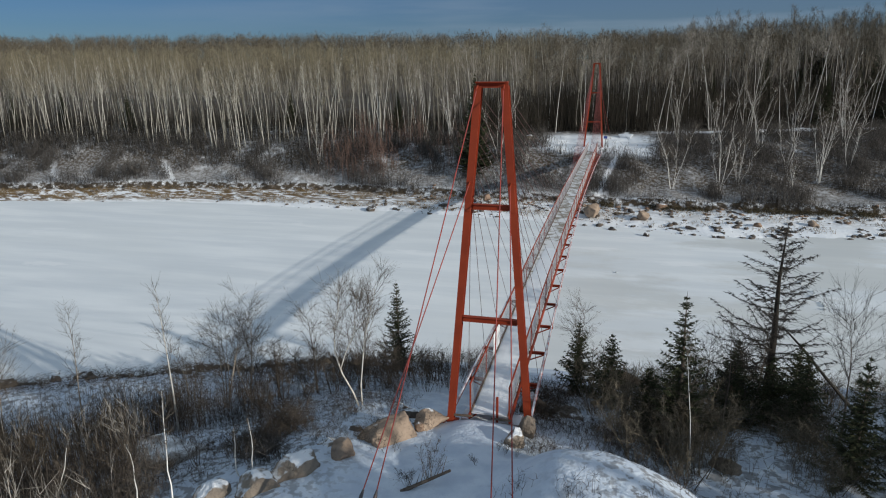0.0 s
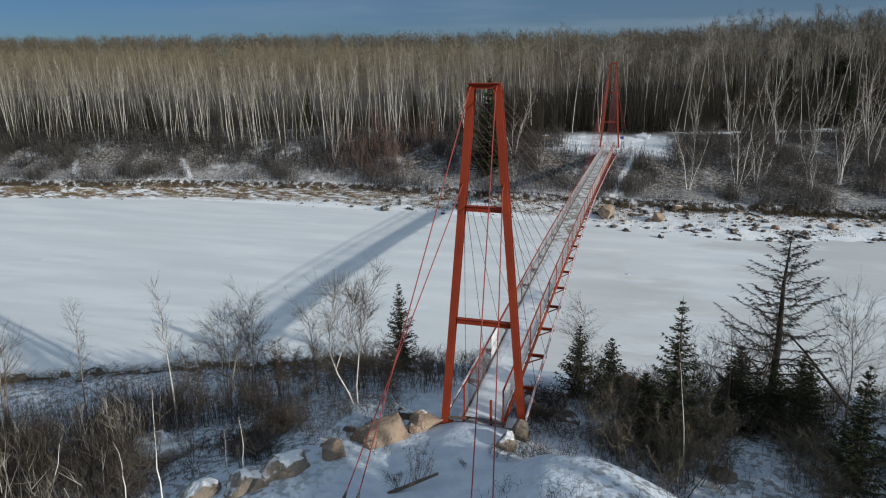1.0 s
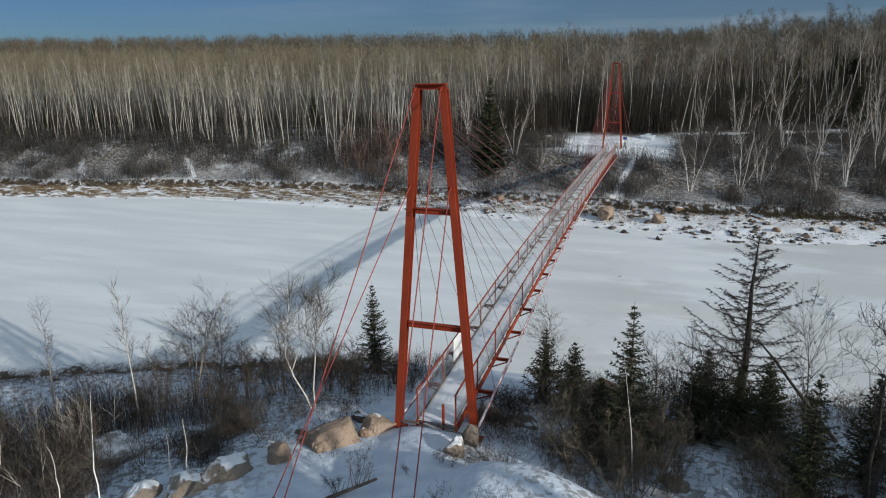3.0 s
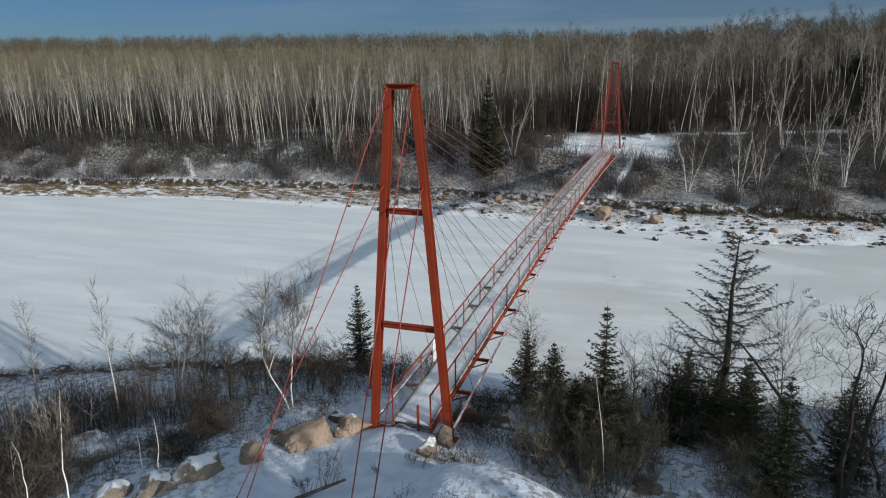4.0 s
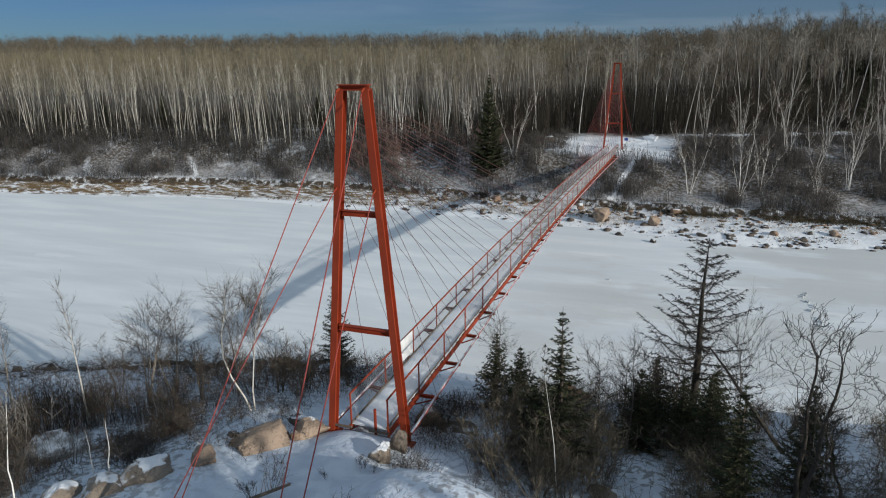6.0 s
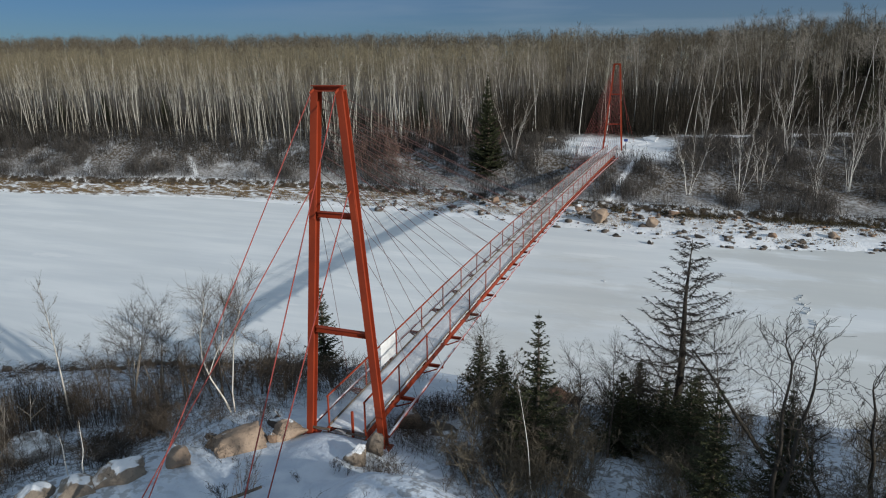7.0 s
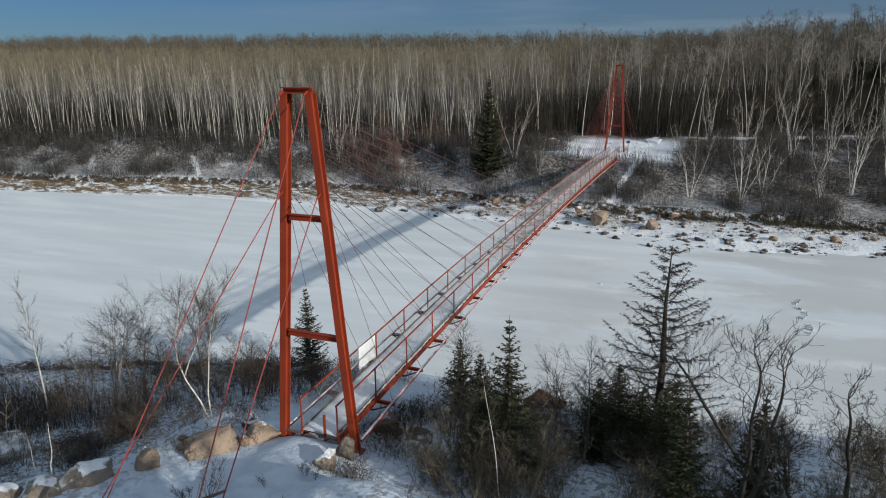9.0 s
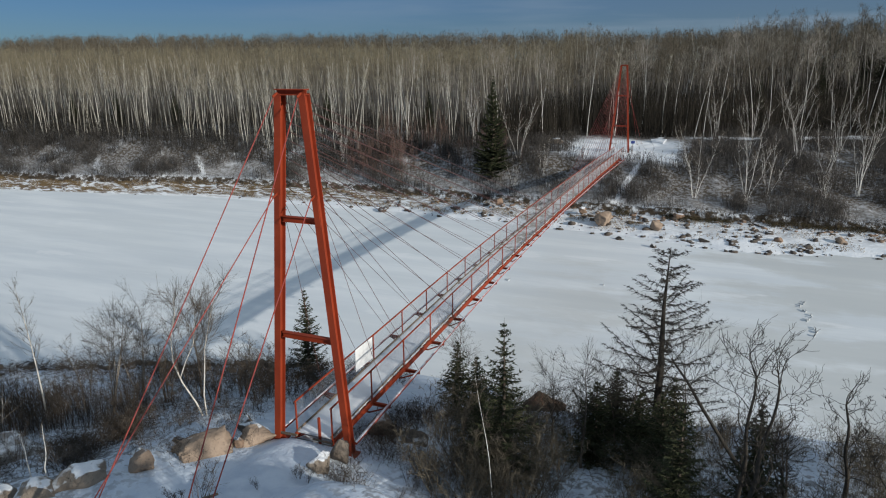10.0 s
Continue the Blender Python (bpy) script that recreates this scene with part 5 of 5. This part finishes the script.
brush("brush", 3000, lambda r, n: (lambda x: (x, near_shore(x) - 2.0 - 7.5 * r.uniform(size=n)))(r.uniform(-46, -9, n)), 0.15, 0.6, M_BRUSH, "low dark brush along the near shore", 0.008, 5, 29, 0.6, 0.9)


brush("brush", 900, lambda r, n: clumped(r, n, -10.5, -6.0, -4.6, -0.6, lambda x, y: (y > -2.0 + 0.62 * (x + 4.0)) & (np.abs(x + 11.4 + 0.95 * (y + 2)) > 2.0) & (wave(x, y, 1.3, 0.2) > 0.0), 0.4), 0.25, 0.95, M_BRUSH, "dark bare scrub behind the boulders", 0.006, 7, 61, 0.3, 0.28)


def boulder_bank(x, y):
    return (x < -3.4) & (y > -2.6 + 0.62 * (x + 4.0)) & (y < 2.6)


brush("brush", 1500, lambda r, n: clumped(r, n, -15, -5.2, -9.5, -3.6, lambda x, y: (np.abs(x + 11.4 + 0.95 * (y + 2)) > 2.0) & (wave(x, y, 1.0, 0.9) > -0.4) & ((y > -3.0 + 0.95 * (x + 4)) & (x < -5.4) | (x < -9.5)), 0.35), 0.3, 1.1, M_FARBRUSH, "dark bare scrub round the humped rock", 0.008, 7, 19, 0.3, 0.25)
brush("brush", 1500, lambda r, n: clumped(r, n, -11, -3, -6.5, 2.6, boulder_bank, 0.3), 0.15, 0.6, M_BRUSH, "low grey twigs among the boulders", 0.005, 6, 12, 0.35, 0.4)


brush("brush", 500, lambda r, n: (r.uniform(0.6, 2.4, n), r.uniform(1.4, 7.0, n)), 0.2, 0.8, M_BRUSH, "dark bare scrub under the bridge", 0.007, 6, 13, 0.3, 0.3)
brush("brush", 2000, lambda r, n: clumped(r, n, 1.7, 5.8, -2.2, 5.0, lambda x, y: wave(x, y, 1.1, 0.3) > -0.15, 0.3), 0.1, 0.7, M_BRUSH, "low bare twigs poking from the snow", 0.005, 6, 14, 0.35, 0.4)


def far_slope(x, y):
    g = y - far_foot(x)
    gully = (np.abs(x + 63.5 + 0.88 * g) < 0.9) & (g < 7) | (np.abs(x + 81.5 + 0.88 * g) < 0.7) & (g < 6) | (np.abs(x - 1.4 - 3.6 * smooth01((y - 67.5) / 17.5)) < 0.6)
    return (g > 0.6) & (y < edge_y(x) + 3) & ~((np.abs(x - 0.5) < 8.0) & (y > 79.5)) & ~((np.abs(x) < 1.7) & (y > 74)) & ~gully & (wave(x, y, 0.33, 1.3) > np.where(x > 6, -0.36, -0.62) + 0.2 * np.exp(-(g / 3.0) ** 2)) & ~((np.abs(y - 96.6 - 0.27 * x) < 2.0) & (x > 8))


brush("brush", 44000, lambda r, n: clumped(r, n, -170, 58, 58, 108, far_slope, 0.7), 0.35, 2.1, M_FARBRUSH, "grey bare brush covering the far slope", 0.020, 3, 6)


brush("brush", 420, lambda r, n: clumped(r, n, -42, -16, 72.5, 81, far_slope, 1.6), 1.8, 5.4, M_OSIER, "reddish-brown bare thicket on the far slope", 0.020, 6, 36, 0.14, 0.10)


def foot_line(rng, n):
    x = rng.uniform(-170, 50, n)
    return x, far_foot(x) + rng.normal(size=n) * 0.5 + 0.3


brush("brush", 5200, foot_line, 0.2, 0.75, M_BRUSH, "dark brush hanging over the cut bank", 0.020, 3, 7, 0.3, 0.5)


def sedge_place(rng, n):
    x = rng.uniform(-170, 45, n)
    u = rng.uniform(0.15, 1.0, n)
    y = far_shore(x) + (far_foot(x) - far_shore(x)) * u
    ok = (wave(x * 0.4, y, 1.4, 0.6) > 0.05) & (rng.uniform(size=n) < np.interp(x, [-30, 10], [1.0, 0.4]))
    return x[ok], y[ok]


brush("sedge", 22000, sedge_place, 0.15, 0.5, M_SEDGE, "dry tan sedge tufts on the far shore", 0.022, 2, 8, 0.5, 0.7)


def east_foot(rng, n):
    x = rng.uniform(2, 52, n)
    y = far_foot(x) - 0.4 + rng.normal(size=n) * 0.55
    ok = wave(x, y, 0.6, 2.4) > -0.35
    return x[ok], y[ok]


brush("sedge", 5200, east_foot, 0.15, 0.5, M_OLIVE, "dry olive-brown grass along the foot of the far bank", 0.022, 3, 81, 0.5, 0.6)

# ---------------------------------------------------------------- bare shrubs of the near bank
shrubs = []
for k in range(4):
    tr, cr = bare_tree(200 + k, 2.3, 0.022, 7, 0.25, 0.34, 1.3, 5, 6, 0.14, 6, 0.42, tw=0.004, crook=0.14)
    shrubs.append((tr.mesh("shrub_base", M_BRUSH_EAST, True), cr.mesh("shrub_crown", M_BRUSH_EAST)))
bush_base, bush_crown = shrubs[0][0].copy(), shrubs[0][1].copy()
for me in (bush_base, bush_crown):
    me.materials.clear()
    me.materials.append(M_BRUSH)
rb = np.random.default_rng(17)
spots = [(-4.2, 2.6), (-3.4, 3.6), (-3.0, 5.0), (-5.6, 4.2), (-6.6, 3.0), (-8.4, 2.0), (-9.6, 1.0), (-7.4, -0.4), (-8.6, -1.2), (-6.2, -1.6), (-2.6, 6.4), (-10.8, 2.6), (-14.2, 1.4), (-15.6, 3.0), (-12.4, -5.6), (-10.6, -6.4), (-13.0, -3.0), (-9.2, -4.0), (-7.0, -3.6),
         (4.6, 1.6), (5.2, 0.4), (5.8, 1.8), (6.4, 0.2), (6.9, 1.4), (3.6, 3.4), (4.4, 4.6), (5.6, 3.4), (6.4, 4.6), (14.4, 3.0), (12.0, 4.6), (15.0, 1.0), (3.2, 7.8), (5.0, -0.9), (6.0, -0.8), (11.0, -0.6), (7.2, 0.4), (7.0, -0.8), (7.7, 1.5), (6.6, -1.6), (7.9, -0.2), (5.6, 0.6), (6.2, 1.9)]
for i, (x, y) in enumerate(spots):
    t = thing("shrub", "bare many-stemmed brown shrub in the snow", "shrub", "shrubs on the near bank")
    part("shrub_base", shrubs[i % 4][0] if x > 3 else bush_base, None, t)
    part("shrub_crown", shrubs[i % 4][1] if x > 3 else bush_crown, None, t)
    t.matrix_basis = stand(x, y, rb.uniform(0, 360), rb.uniform(0.6, 1.2) * (1.3 if x > 3 else 0.7))

# low twiggy bushes on the open snow
for x, y, k in ((-1.0, -4.35, 0.55), (-1.55, -4.6, 0.40), (0.95, -2.35, 0.26), (0.25, -3.35, 0.20), (1.30, -2.45, 0.26), (0.70, -2.2, 0.22), (2.6, -2.6, 0.25), (4.9, -3.6, 0.22), (3.2, -6.1, 0.2)):
    t = thing("shrub", "small bare bush poking out of the snow", "shrub", "small bushes on the snow")
    part("shrub_base", bush_base, None, t)
    part("shrub_crown", bush_crown, None, t)
    t.matrix_basis = stand(x, y, rb.uniform(0, 360), k)


# ---------------------------------------------------------------- stones
def rock_mesh(name, seed, mat, size=(1, 1, 1), sub=3, rugged=0.30, cuts=12, hewn=()):
    """A boulder: a ball, hewn by planes and roughened."""
    rng = np.random.default_rng(seed)
    bm = bmesh.new()
    bmesh.ops.create_icosphere(bm, subdivisions=sub, radius=1.0)
    planes = [(Vector(n).normalized(), d) for n, d in hewn]
    for _ in range(cuts if not hewn else 4):
        n = rng.normal(size=3)
        planes.append((Vector(n / np.linalg.norm(n)), rng.uniform(0.50, 0.82)))
    off = Vector(rng.uniform(0, 40, 3))
    for v in bm.verts:
        p = v.co.copy()
        for n, d in planes:
            e = p.dot(n) - d
            if e > 0:
                p -= n * e * 0.985
        k = 1 + rugged * 0.5 * noise.noise(p * 1.3 + off) - rugged * 0.30 * abs(noise.noise(p * 2.6 - off))  + rugged * 0.26 * noise.noise(p * 4.1 + off) - rugged * 0.16 * (max(0.0, 0.10 - abs(noise.noise(p * 1.7 + off * 2))) / 0.10) + rugged * 0.10 * noise.noise(p * 11.0 + off)
        v.co = Vector((p.x * k * size[0], p.y * k * size[1], p.z * k * size[2]))
    me = bpy.data.meshes.new(name)
    bm.to_mesh(me)
    bm.free()
    me.materials.append(mat)
    me.polygons.foreach_set("use_smooth", [True] * len(me.polygons))
    return me


def boulder(x, y, z, size, seed, mat, label, rz=0.0, group="boulders on the near bank", tilt=0.0, hewn=()):
    ob = tagged(new("boulder", rock_mesh("boulder", seed, mat, size, 4, hewn=hewn)), label, "boulder", group)
    ob.matrix_basis = pose(x, y, z, tilt, 0, rz)
    return ob


T_TAN, T_CAP = "large tan granite boulder beside the snowy path", "granite boulder capped with snow"
boulder(-3.12, -1.82, 0.36, (1.28, 0.72, 0.76), 36, M_ROCK_TAN, T_TAN, 50, hewn=(((-0.22, 0.10, 1), 0.56), ((0.05, -1, 0.36), 0.60), ((1, -0.15, 0.12), 0.70), ((-1, -0.1, 0.85), 0.80), ((0.1, 1, 0.3), 0.7), ((0.3, -0.7, 0.9), 0.78)))
boulder(-2.02, -0.50, 0.26, (0.72, 0.50, 0.46), 2, M_ROCK_TAN, "tan granite boulder by the tower's foot", 47, hewn=(((0.55, -0.1, 1), 0.55), ((0.1, -1, 0.3), 0.58), ((-0.9, 0, 0.5), 0.64)))
boulder(-2.28, -1.06, 0.30, (0.22, 0.20, 0.26), 3, M_ROCK_BROWN, "small brown stone between boulders", 70)
boulder(-4.15, -3.55, 0.58, (0.50, 0.42, 0.52), 4, M_ROCK_TAN, "rounded tan boulder beside the path", 10)
boulder(-4.85, -2.85, 0.28, (0.5, 0.42, 0.40), 71, M_ROCK_SNOW, "snow-capped grey boulder behind the tan ones", 20)
boulder(-4.4, -1.6, 0.20, (0.35, 0.25, 0.25), 73, M_ROCK_DARK, "dark stone in the snow", 15)
boulder(-3.7, -0.9, 0.20, (0.30, 0.22, 0.22), 74, M_ROCK_DARK, "dark stone in the snow", 55)
boulder(-4.95, -4.82, 0.72, (0.98, 0.66, 0.62), 5, M_ROCK_SNOW, T_CAP, 62, hewn=(((0.3, -0.1, 1), 0.6), ((0.2, -1, 0.1), 0.6), ((1, -0.2, 0.3), 0.66), ((-0.8, -0.2, 0.7), 0.62), ((-0.2, -0.8, 0.75), 0.7)))
boulder(-5.72, -5.75, 0.62, (0.78, 0.58, 0.60), 6, M_ROCK_SNOW, T_CAP, 35, hewn=(((0.35, 0.1, 1), 0.6), ((0.1, -1, 0.15), 0.62), ((1, 0.1, 0.4), 0.6), ((-0.7, -0.3, 0.8), 0.66)))
boulder(-7.2, -6.25, 0.15, (0.75, 0.6, 0.55), 7, M_ROCK_SNOW, T_CAP, 60)
boulder(-11.2, -2.8, -1.25, (1.75, 1.25, 1.05), 8, M_ROCK_FROST, "big humped grey rock dusted with snow in the scrub", 15)
boulder(-3.9, 0.9, -0.45, (0.7, 0.5, 0.4), 9, M_ROCK_DARK, T_CAP, 0)
boulder(-3.0, 0.1, 0.0, (0.4, 0.3, 0.3), 10, M_ROCK_DARK, "dark stone in the snow", 0)
boulder(1.42, -0.68, 0.62, (0.40, 0.36, 0.66), 11, M_ROCK_GREY, "upright grey-brown stone by the tower's foot", 30)
boulder(1.12, -1.40, 0.50, (0.50, 0.46, 0.46), 12, M_ROCK_SNOW, T_CAP, 80)
boulder(4.95, 13.7, -4.45, (1.2, 1.05, 1.1), 13, M_ROCK_RED, "dark reddish boulder on the bank below the bridge", 30)
boulder(2.6, 2.2, -0.75, (0.9, 0.8, 0.7), 14, M_ROCK_DARK, "dark rock beside the bridge", 10)
boulder(1.3, 2.6, -0.5, (0.8, 0.7, 0.6), 17, M_ROCK_BROWN, "brown rock under the bridge end", 40)
boulder(8.0, 0.2, -0.5, (0.62, 0.5, 0.45), 15, M_ROCK_SNOW, T_CAP, 0)
boulder(9.2, 0.6, -1.4, (0.5, 0.4, 0.35), 16, M_ROCK_DARK, "dark stone in the snow", 0)

FB = "boulders on the far shore"
for x, y, z, s, mat, label in ((1.0, 62.4, -5.1, (1.55, 1.3, 1.0), M_ROCK_TAN, "large tan boulder on the far shore"), (7.1, 61.8, -5.3, (1.0, 0.9, 0.85), M_ROCK_TAN, "rounded tan boulder on the far shore"),
                               (9.6, 66.0, -4.9, (0.8, 0.8, 0.6), M_ROCK_BROWN, "brown boulder at the foot of the bank"), (15.5, 59.5, -6.1, (0.85, 0.7, 0.55), M_ROCK_DARK, "dark boulder on the snowy far shore"),
                               (20.2, 61.0, -5.7, (0.6, 0.6, 0.5), M_ROCK_BROWN, "brown boulder on the snowy far shore"), (26.4, 62.3, -5.7, (0.75, 0.65, 0.55), M_ROCK_TAN, "tan boulder on the snowy far shore"),
                               (-13.2, 66.0, -4.6, (0.75, 0.7, 0.6), M_ROCK_BROWN, "reddish boulder on the far shore"), (-28.5, 61.6, -6.0, (1.0, 0.7, 0.4), M_ROCK_DARK, "dark flat rocks at the ice's edge"),
                               (-2.0, 65.2, -4.9, (0.7, 0.6, 0.5), M_ROCK_BROWN, "brown boulder under the bridge"), (12.6, 58.9, -6.0, (0.7, 0.5, 0.4), M_ROCK_DARK, "dark stone on the snowy far shore"),
                               (23.0, 59.9, -6.0, (0.6, 0.5, 0.4), M_ROCK_DARK, "dark stone on the snowy far shore"), (7.4, 55.2, -6.2, (0.5, 0.4, 0.3), M_ROCK_DARK, "dark stone out on the ice"),
                               (3.7, 57.2, -6.2, (0.6, 0.4, 0.3), M_ROCK_DARK, "dark stone at the ice's edge")):
    boulder(x, y, z, s, int(100 + x * 3), mat, label, x * 40, FB)
heap = boulder(5.0, 94.2, 1.1, (1.7, 1.2, 0.8), 140, M_SNOW, "ploughed heap of snow on the far bank", 10, "snow heaps")
boulder(-11.0, 89.5, 1.0, (1.4, 0.9, 0.7), 141, M_ROCK_SNOW, "snow-capped pale rock beside the clearing", 0, FB)


def stone_field(name, n, place, lo, hi, mat, label, seed):
    """Loose stones, half sunk, joined."""
    rng = np.random.default_rng(seed)
    x, y = place(rng, n)
    n = len(x)
    t = (1 + 5 ** 0.5) / 2
    ico = np.array([(-1, t, 0), (1, t, 0), (-1, -t, 0), (1, -t, 0), (0, -1, t), (0, 1, t), (0, -1, -t), (0, 1, -t), (t, 0, -1), (t, 0, 1), (-t, 0, -1), (-t, 0, 1)]) / 1.902
    tri = np.array([(0, 11, 5), (0, 5, 1), (0, 1, 7), (0, 7, 10), (0, 10, 11), (1, 5, 9), (5, 11, 4), (11, 10, 2), (10, 7, 6), (7, 1, 8), (3, 9, 4), (3, 4, 2), (3, 2, 6), (3, 6, 8), (3, 8, 9), (4, 9, 5), (2, 4, 11), (6, 2, 10), (8, 6, 7), (9, 8, 1)])
    s = lo + (hi - lo) * rng.uniform(size=n) ** 3.2
    jit = rng.uniform(0.7, 1.25, (n, 12, 1))
    sc = np.stack([s * rng.uniform(0.8, 1.5, n), s * rng.uniform(0.7, 1.2, n), s * rng.uniform(0.45, 0.8, n)], 1)[:, None, :]
    a = rng.uniform(0, 6.28, n)
    p = ico[None] * jit * sc
    c, d = np.cos(a)[:, None], np.sin(a)[:, None]
    p = np.stack([p[..., 0] * c - p[..., 1] * d, p[..., 0] * d + p[..., 1] * c, p[..., 2]], -1)
    z = np.maximum(land(x, y), ICE_Z)
    p += np.stack([x, y, z + s * 0.1], 1)[:, None, :]
    f = (tri[None] + (np.arange(n) * 12)[:, None, None]).reshape(-1, 3)
    return tagged(new(name, array_mesh(name, p.reshape(-1, 3), f, mat)), label, "stones", kind="stuff")


def far_stones(rng, n):
    x = rng.uniform(-100, 50, n)
    u = rng.uniform(-0.08, 0.95, n) ** 1.0
    y = far_shore(x) + (far_foot(x) - far_shore(x)) * u
    ok = (wave(x, y, 0.8, 0.2) + rng.normal(size=n) * 0.5 > -0.1) & (rng.uniform(size=n) < np.interp(x, [-100, -45, -20, 10], [0.12, 0.15, 0.6, 0.85]))
    return x[ok], y[ok]


stone_field("stones", 2800, far_stones, 0.07, 0.46, M_ROCK_DARK, "dark stones strewn over the snowy far shore", 21)
stone_field("stones", 260, lambda r, n: (lambda x: (x, far_foot(x) - 1.2 + r.normal(size=n) * 1.0))(r.uniform(-25, 45, n)), 0.10, 0.42, M_ROCK_BROWN, "brown stones along the foot of the far bank", 22)
stone_field("stones", 420, lambda r, n: (lambda x: (x, near_shore(x) - np.abs(r.normal(size=n)) * 2.4))(r.uniform(-48, -10, n)), 0.12, 0.6, M_ROCK_DARK, "dark stones along the near shore", 23)

# dead branch lying on the snow of the path
br = Geo().tube([(-1.65, -4.95, land_at(-1.65, -4.95) - 0.02), (-1.0, -4.7, land_at(-1.0, -4.7) + 0.16), (-0.28, -4.42, land_at(-0.28, -4.42) + 0.42)], [0.060, 0.052, 0.040], 7)
for q in range(8):
    a = Vector((-1.5 + 0.14 * q, -4.89 + 0.055 * q, land_at(-1.5 + 0.14 * q, -4.89 + 0.055 * q) + 0.04 + 0.045 * q))
    br.tube([a, a + Vector((random.uniform(-0.25, 0.25), random.uniform(-0.2, 0.2), random.uniform(0.25, 0.6)))], [0.012, 0.004], 4, False)
tagged(new("dead_branch", br.mesh("dead_branch", M_DARKBARK)), "dead branch lying on the snow", "branch")

# wet slush showing through the river snow
wet = [(20.3 + 0.25 * math.sin(k * 0.9) + random.uniform(-0.12, 0.12), 34.2 + 7.4 * (k / 15) + random.uniform(-0.2, 0.2), random.uniform(0.04, 0.09)) for k in range(16) if k not in (4, 5)]
for x, y, r in wet + [(-4.1, 38.7, 0.12), (4.3, 40.3, 0.08)]:
    pts = [(x + r * math.cos(a * 0.628) * (0.4 + 0.9 * random.random()), y + 2.4 * r * math.sin(a * 0.628) * (0.4 + 0.9 * random.random())) for a in range(10)]
    sv = [(px, py, ICE_Z + 0.085) for px, py in pts] + [(x + (px - x) * 0.8, y + (py - y) * 0.8, ICE_Z - 0.05) for px, py in pts]
    sf = [tuple(range(10))] + [(i, i + 10, (i + 1) % 10 + 10, (i + 1) % 10) for i in range(10)]
    tagged(new("slush_patch", Geo().add(sv, sf).mesh("slush_patch", M_SLUSH)), "grey wet slush patch on the river snow", "slush", "slush patches")

# blue sign on a post beyond the far tower
fs = thing("sign_post", "small blue sign on a post beyond the bridge", "sign")
part("post", Geo().beam((1.75, 85.0, 0.0), (1.75, 85.0, 2.1), 0.07, 0.07, (0, 1, 0), 0.01), M_STEEL, fs)
part("panel", Geo().box((1.75, 84.95, 1.85), (0.55, 0.03, 0.40), 0.01), M_BLUE, fs)


# ---------------------------------------------------------------- deck planks and the snow on them
PITCH = 0.145
plank_mesh = Geo().box((0, 0, -0.02), (2 * HALF - 0.06, 0.132, 0.04), 0.006).mesh("plank", M_DECK)
n_planks = int(SPAN / PITCH)
rest = Geo()
for i in range(n_planks):
    y = 0.1 + PITCH * i
    if i < 300:
        p = part("plank", plank_mesh, None, bridge)
        p.location = (random.uniform(-0.008, 0.008), y, deck_z(y) + random.uniform(-0.004, 0.004))
        p.rotation_euler = (0, 0, random.uniform(-0.01, 0.01))
    else:
        rest.box((0, y, deck_z(y) - 0.02), (2 * HALF - 0.06, 0.132, 0.04), 0.006)
tagged(part("plank_run", rest, M_DECK, bridge, "frosted grey deck planks"), kind="stuff")

# trodden snow lying on the nearest part of the deck, with ragged edges
rows, cols = 150, 13
sv, sf = [], []
for r in range(rows):
    y = 0.0 + 21.0 * r / (rows - 1)
    half = (HALF - 0.075) * (1.0 - 0.4 * max(0.0, (y - 12.0) / 9.0)) + 0.05 * noise.noise((0.0, y * 1.7, 3.1))
    for c in range(cols):
        u = -1 + 2 * c / (cols - 1)
        x = u * half
        edge = 1 - abs(u) ** 3
        z = deck_z(y) + 0.012 + edge * (0.035 + 0.02 * noise.noise((x * 2.5, y * 1.4, 0.4))) * (1.0 - 0.75 * max(0.0, (y - 6) / 15))
        sv.append((x, y, z))
for r in range(rows - 1):
    for c in range(cols - 1):
        k = r * cols + c
        sf.append((k, k + 1, k + cols + 1, k + cols))
snow_cover = new("deck_snow", Geo().add(sv, sf).mesh("deck_snow", M_SNOW, True))
tagged(snow_cover, "trodden snow lying on the bridge deck", "snow", kind="stuff")
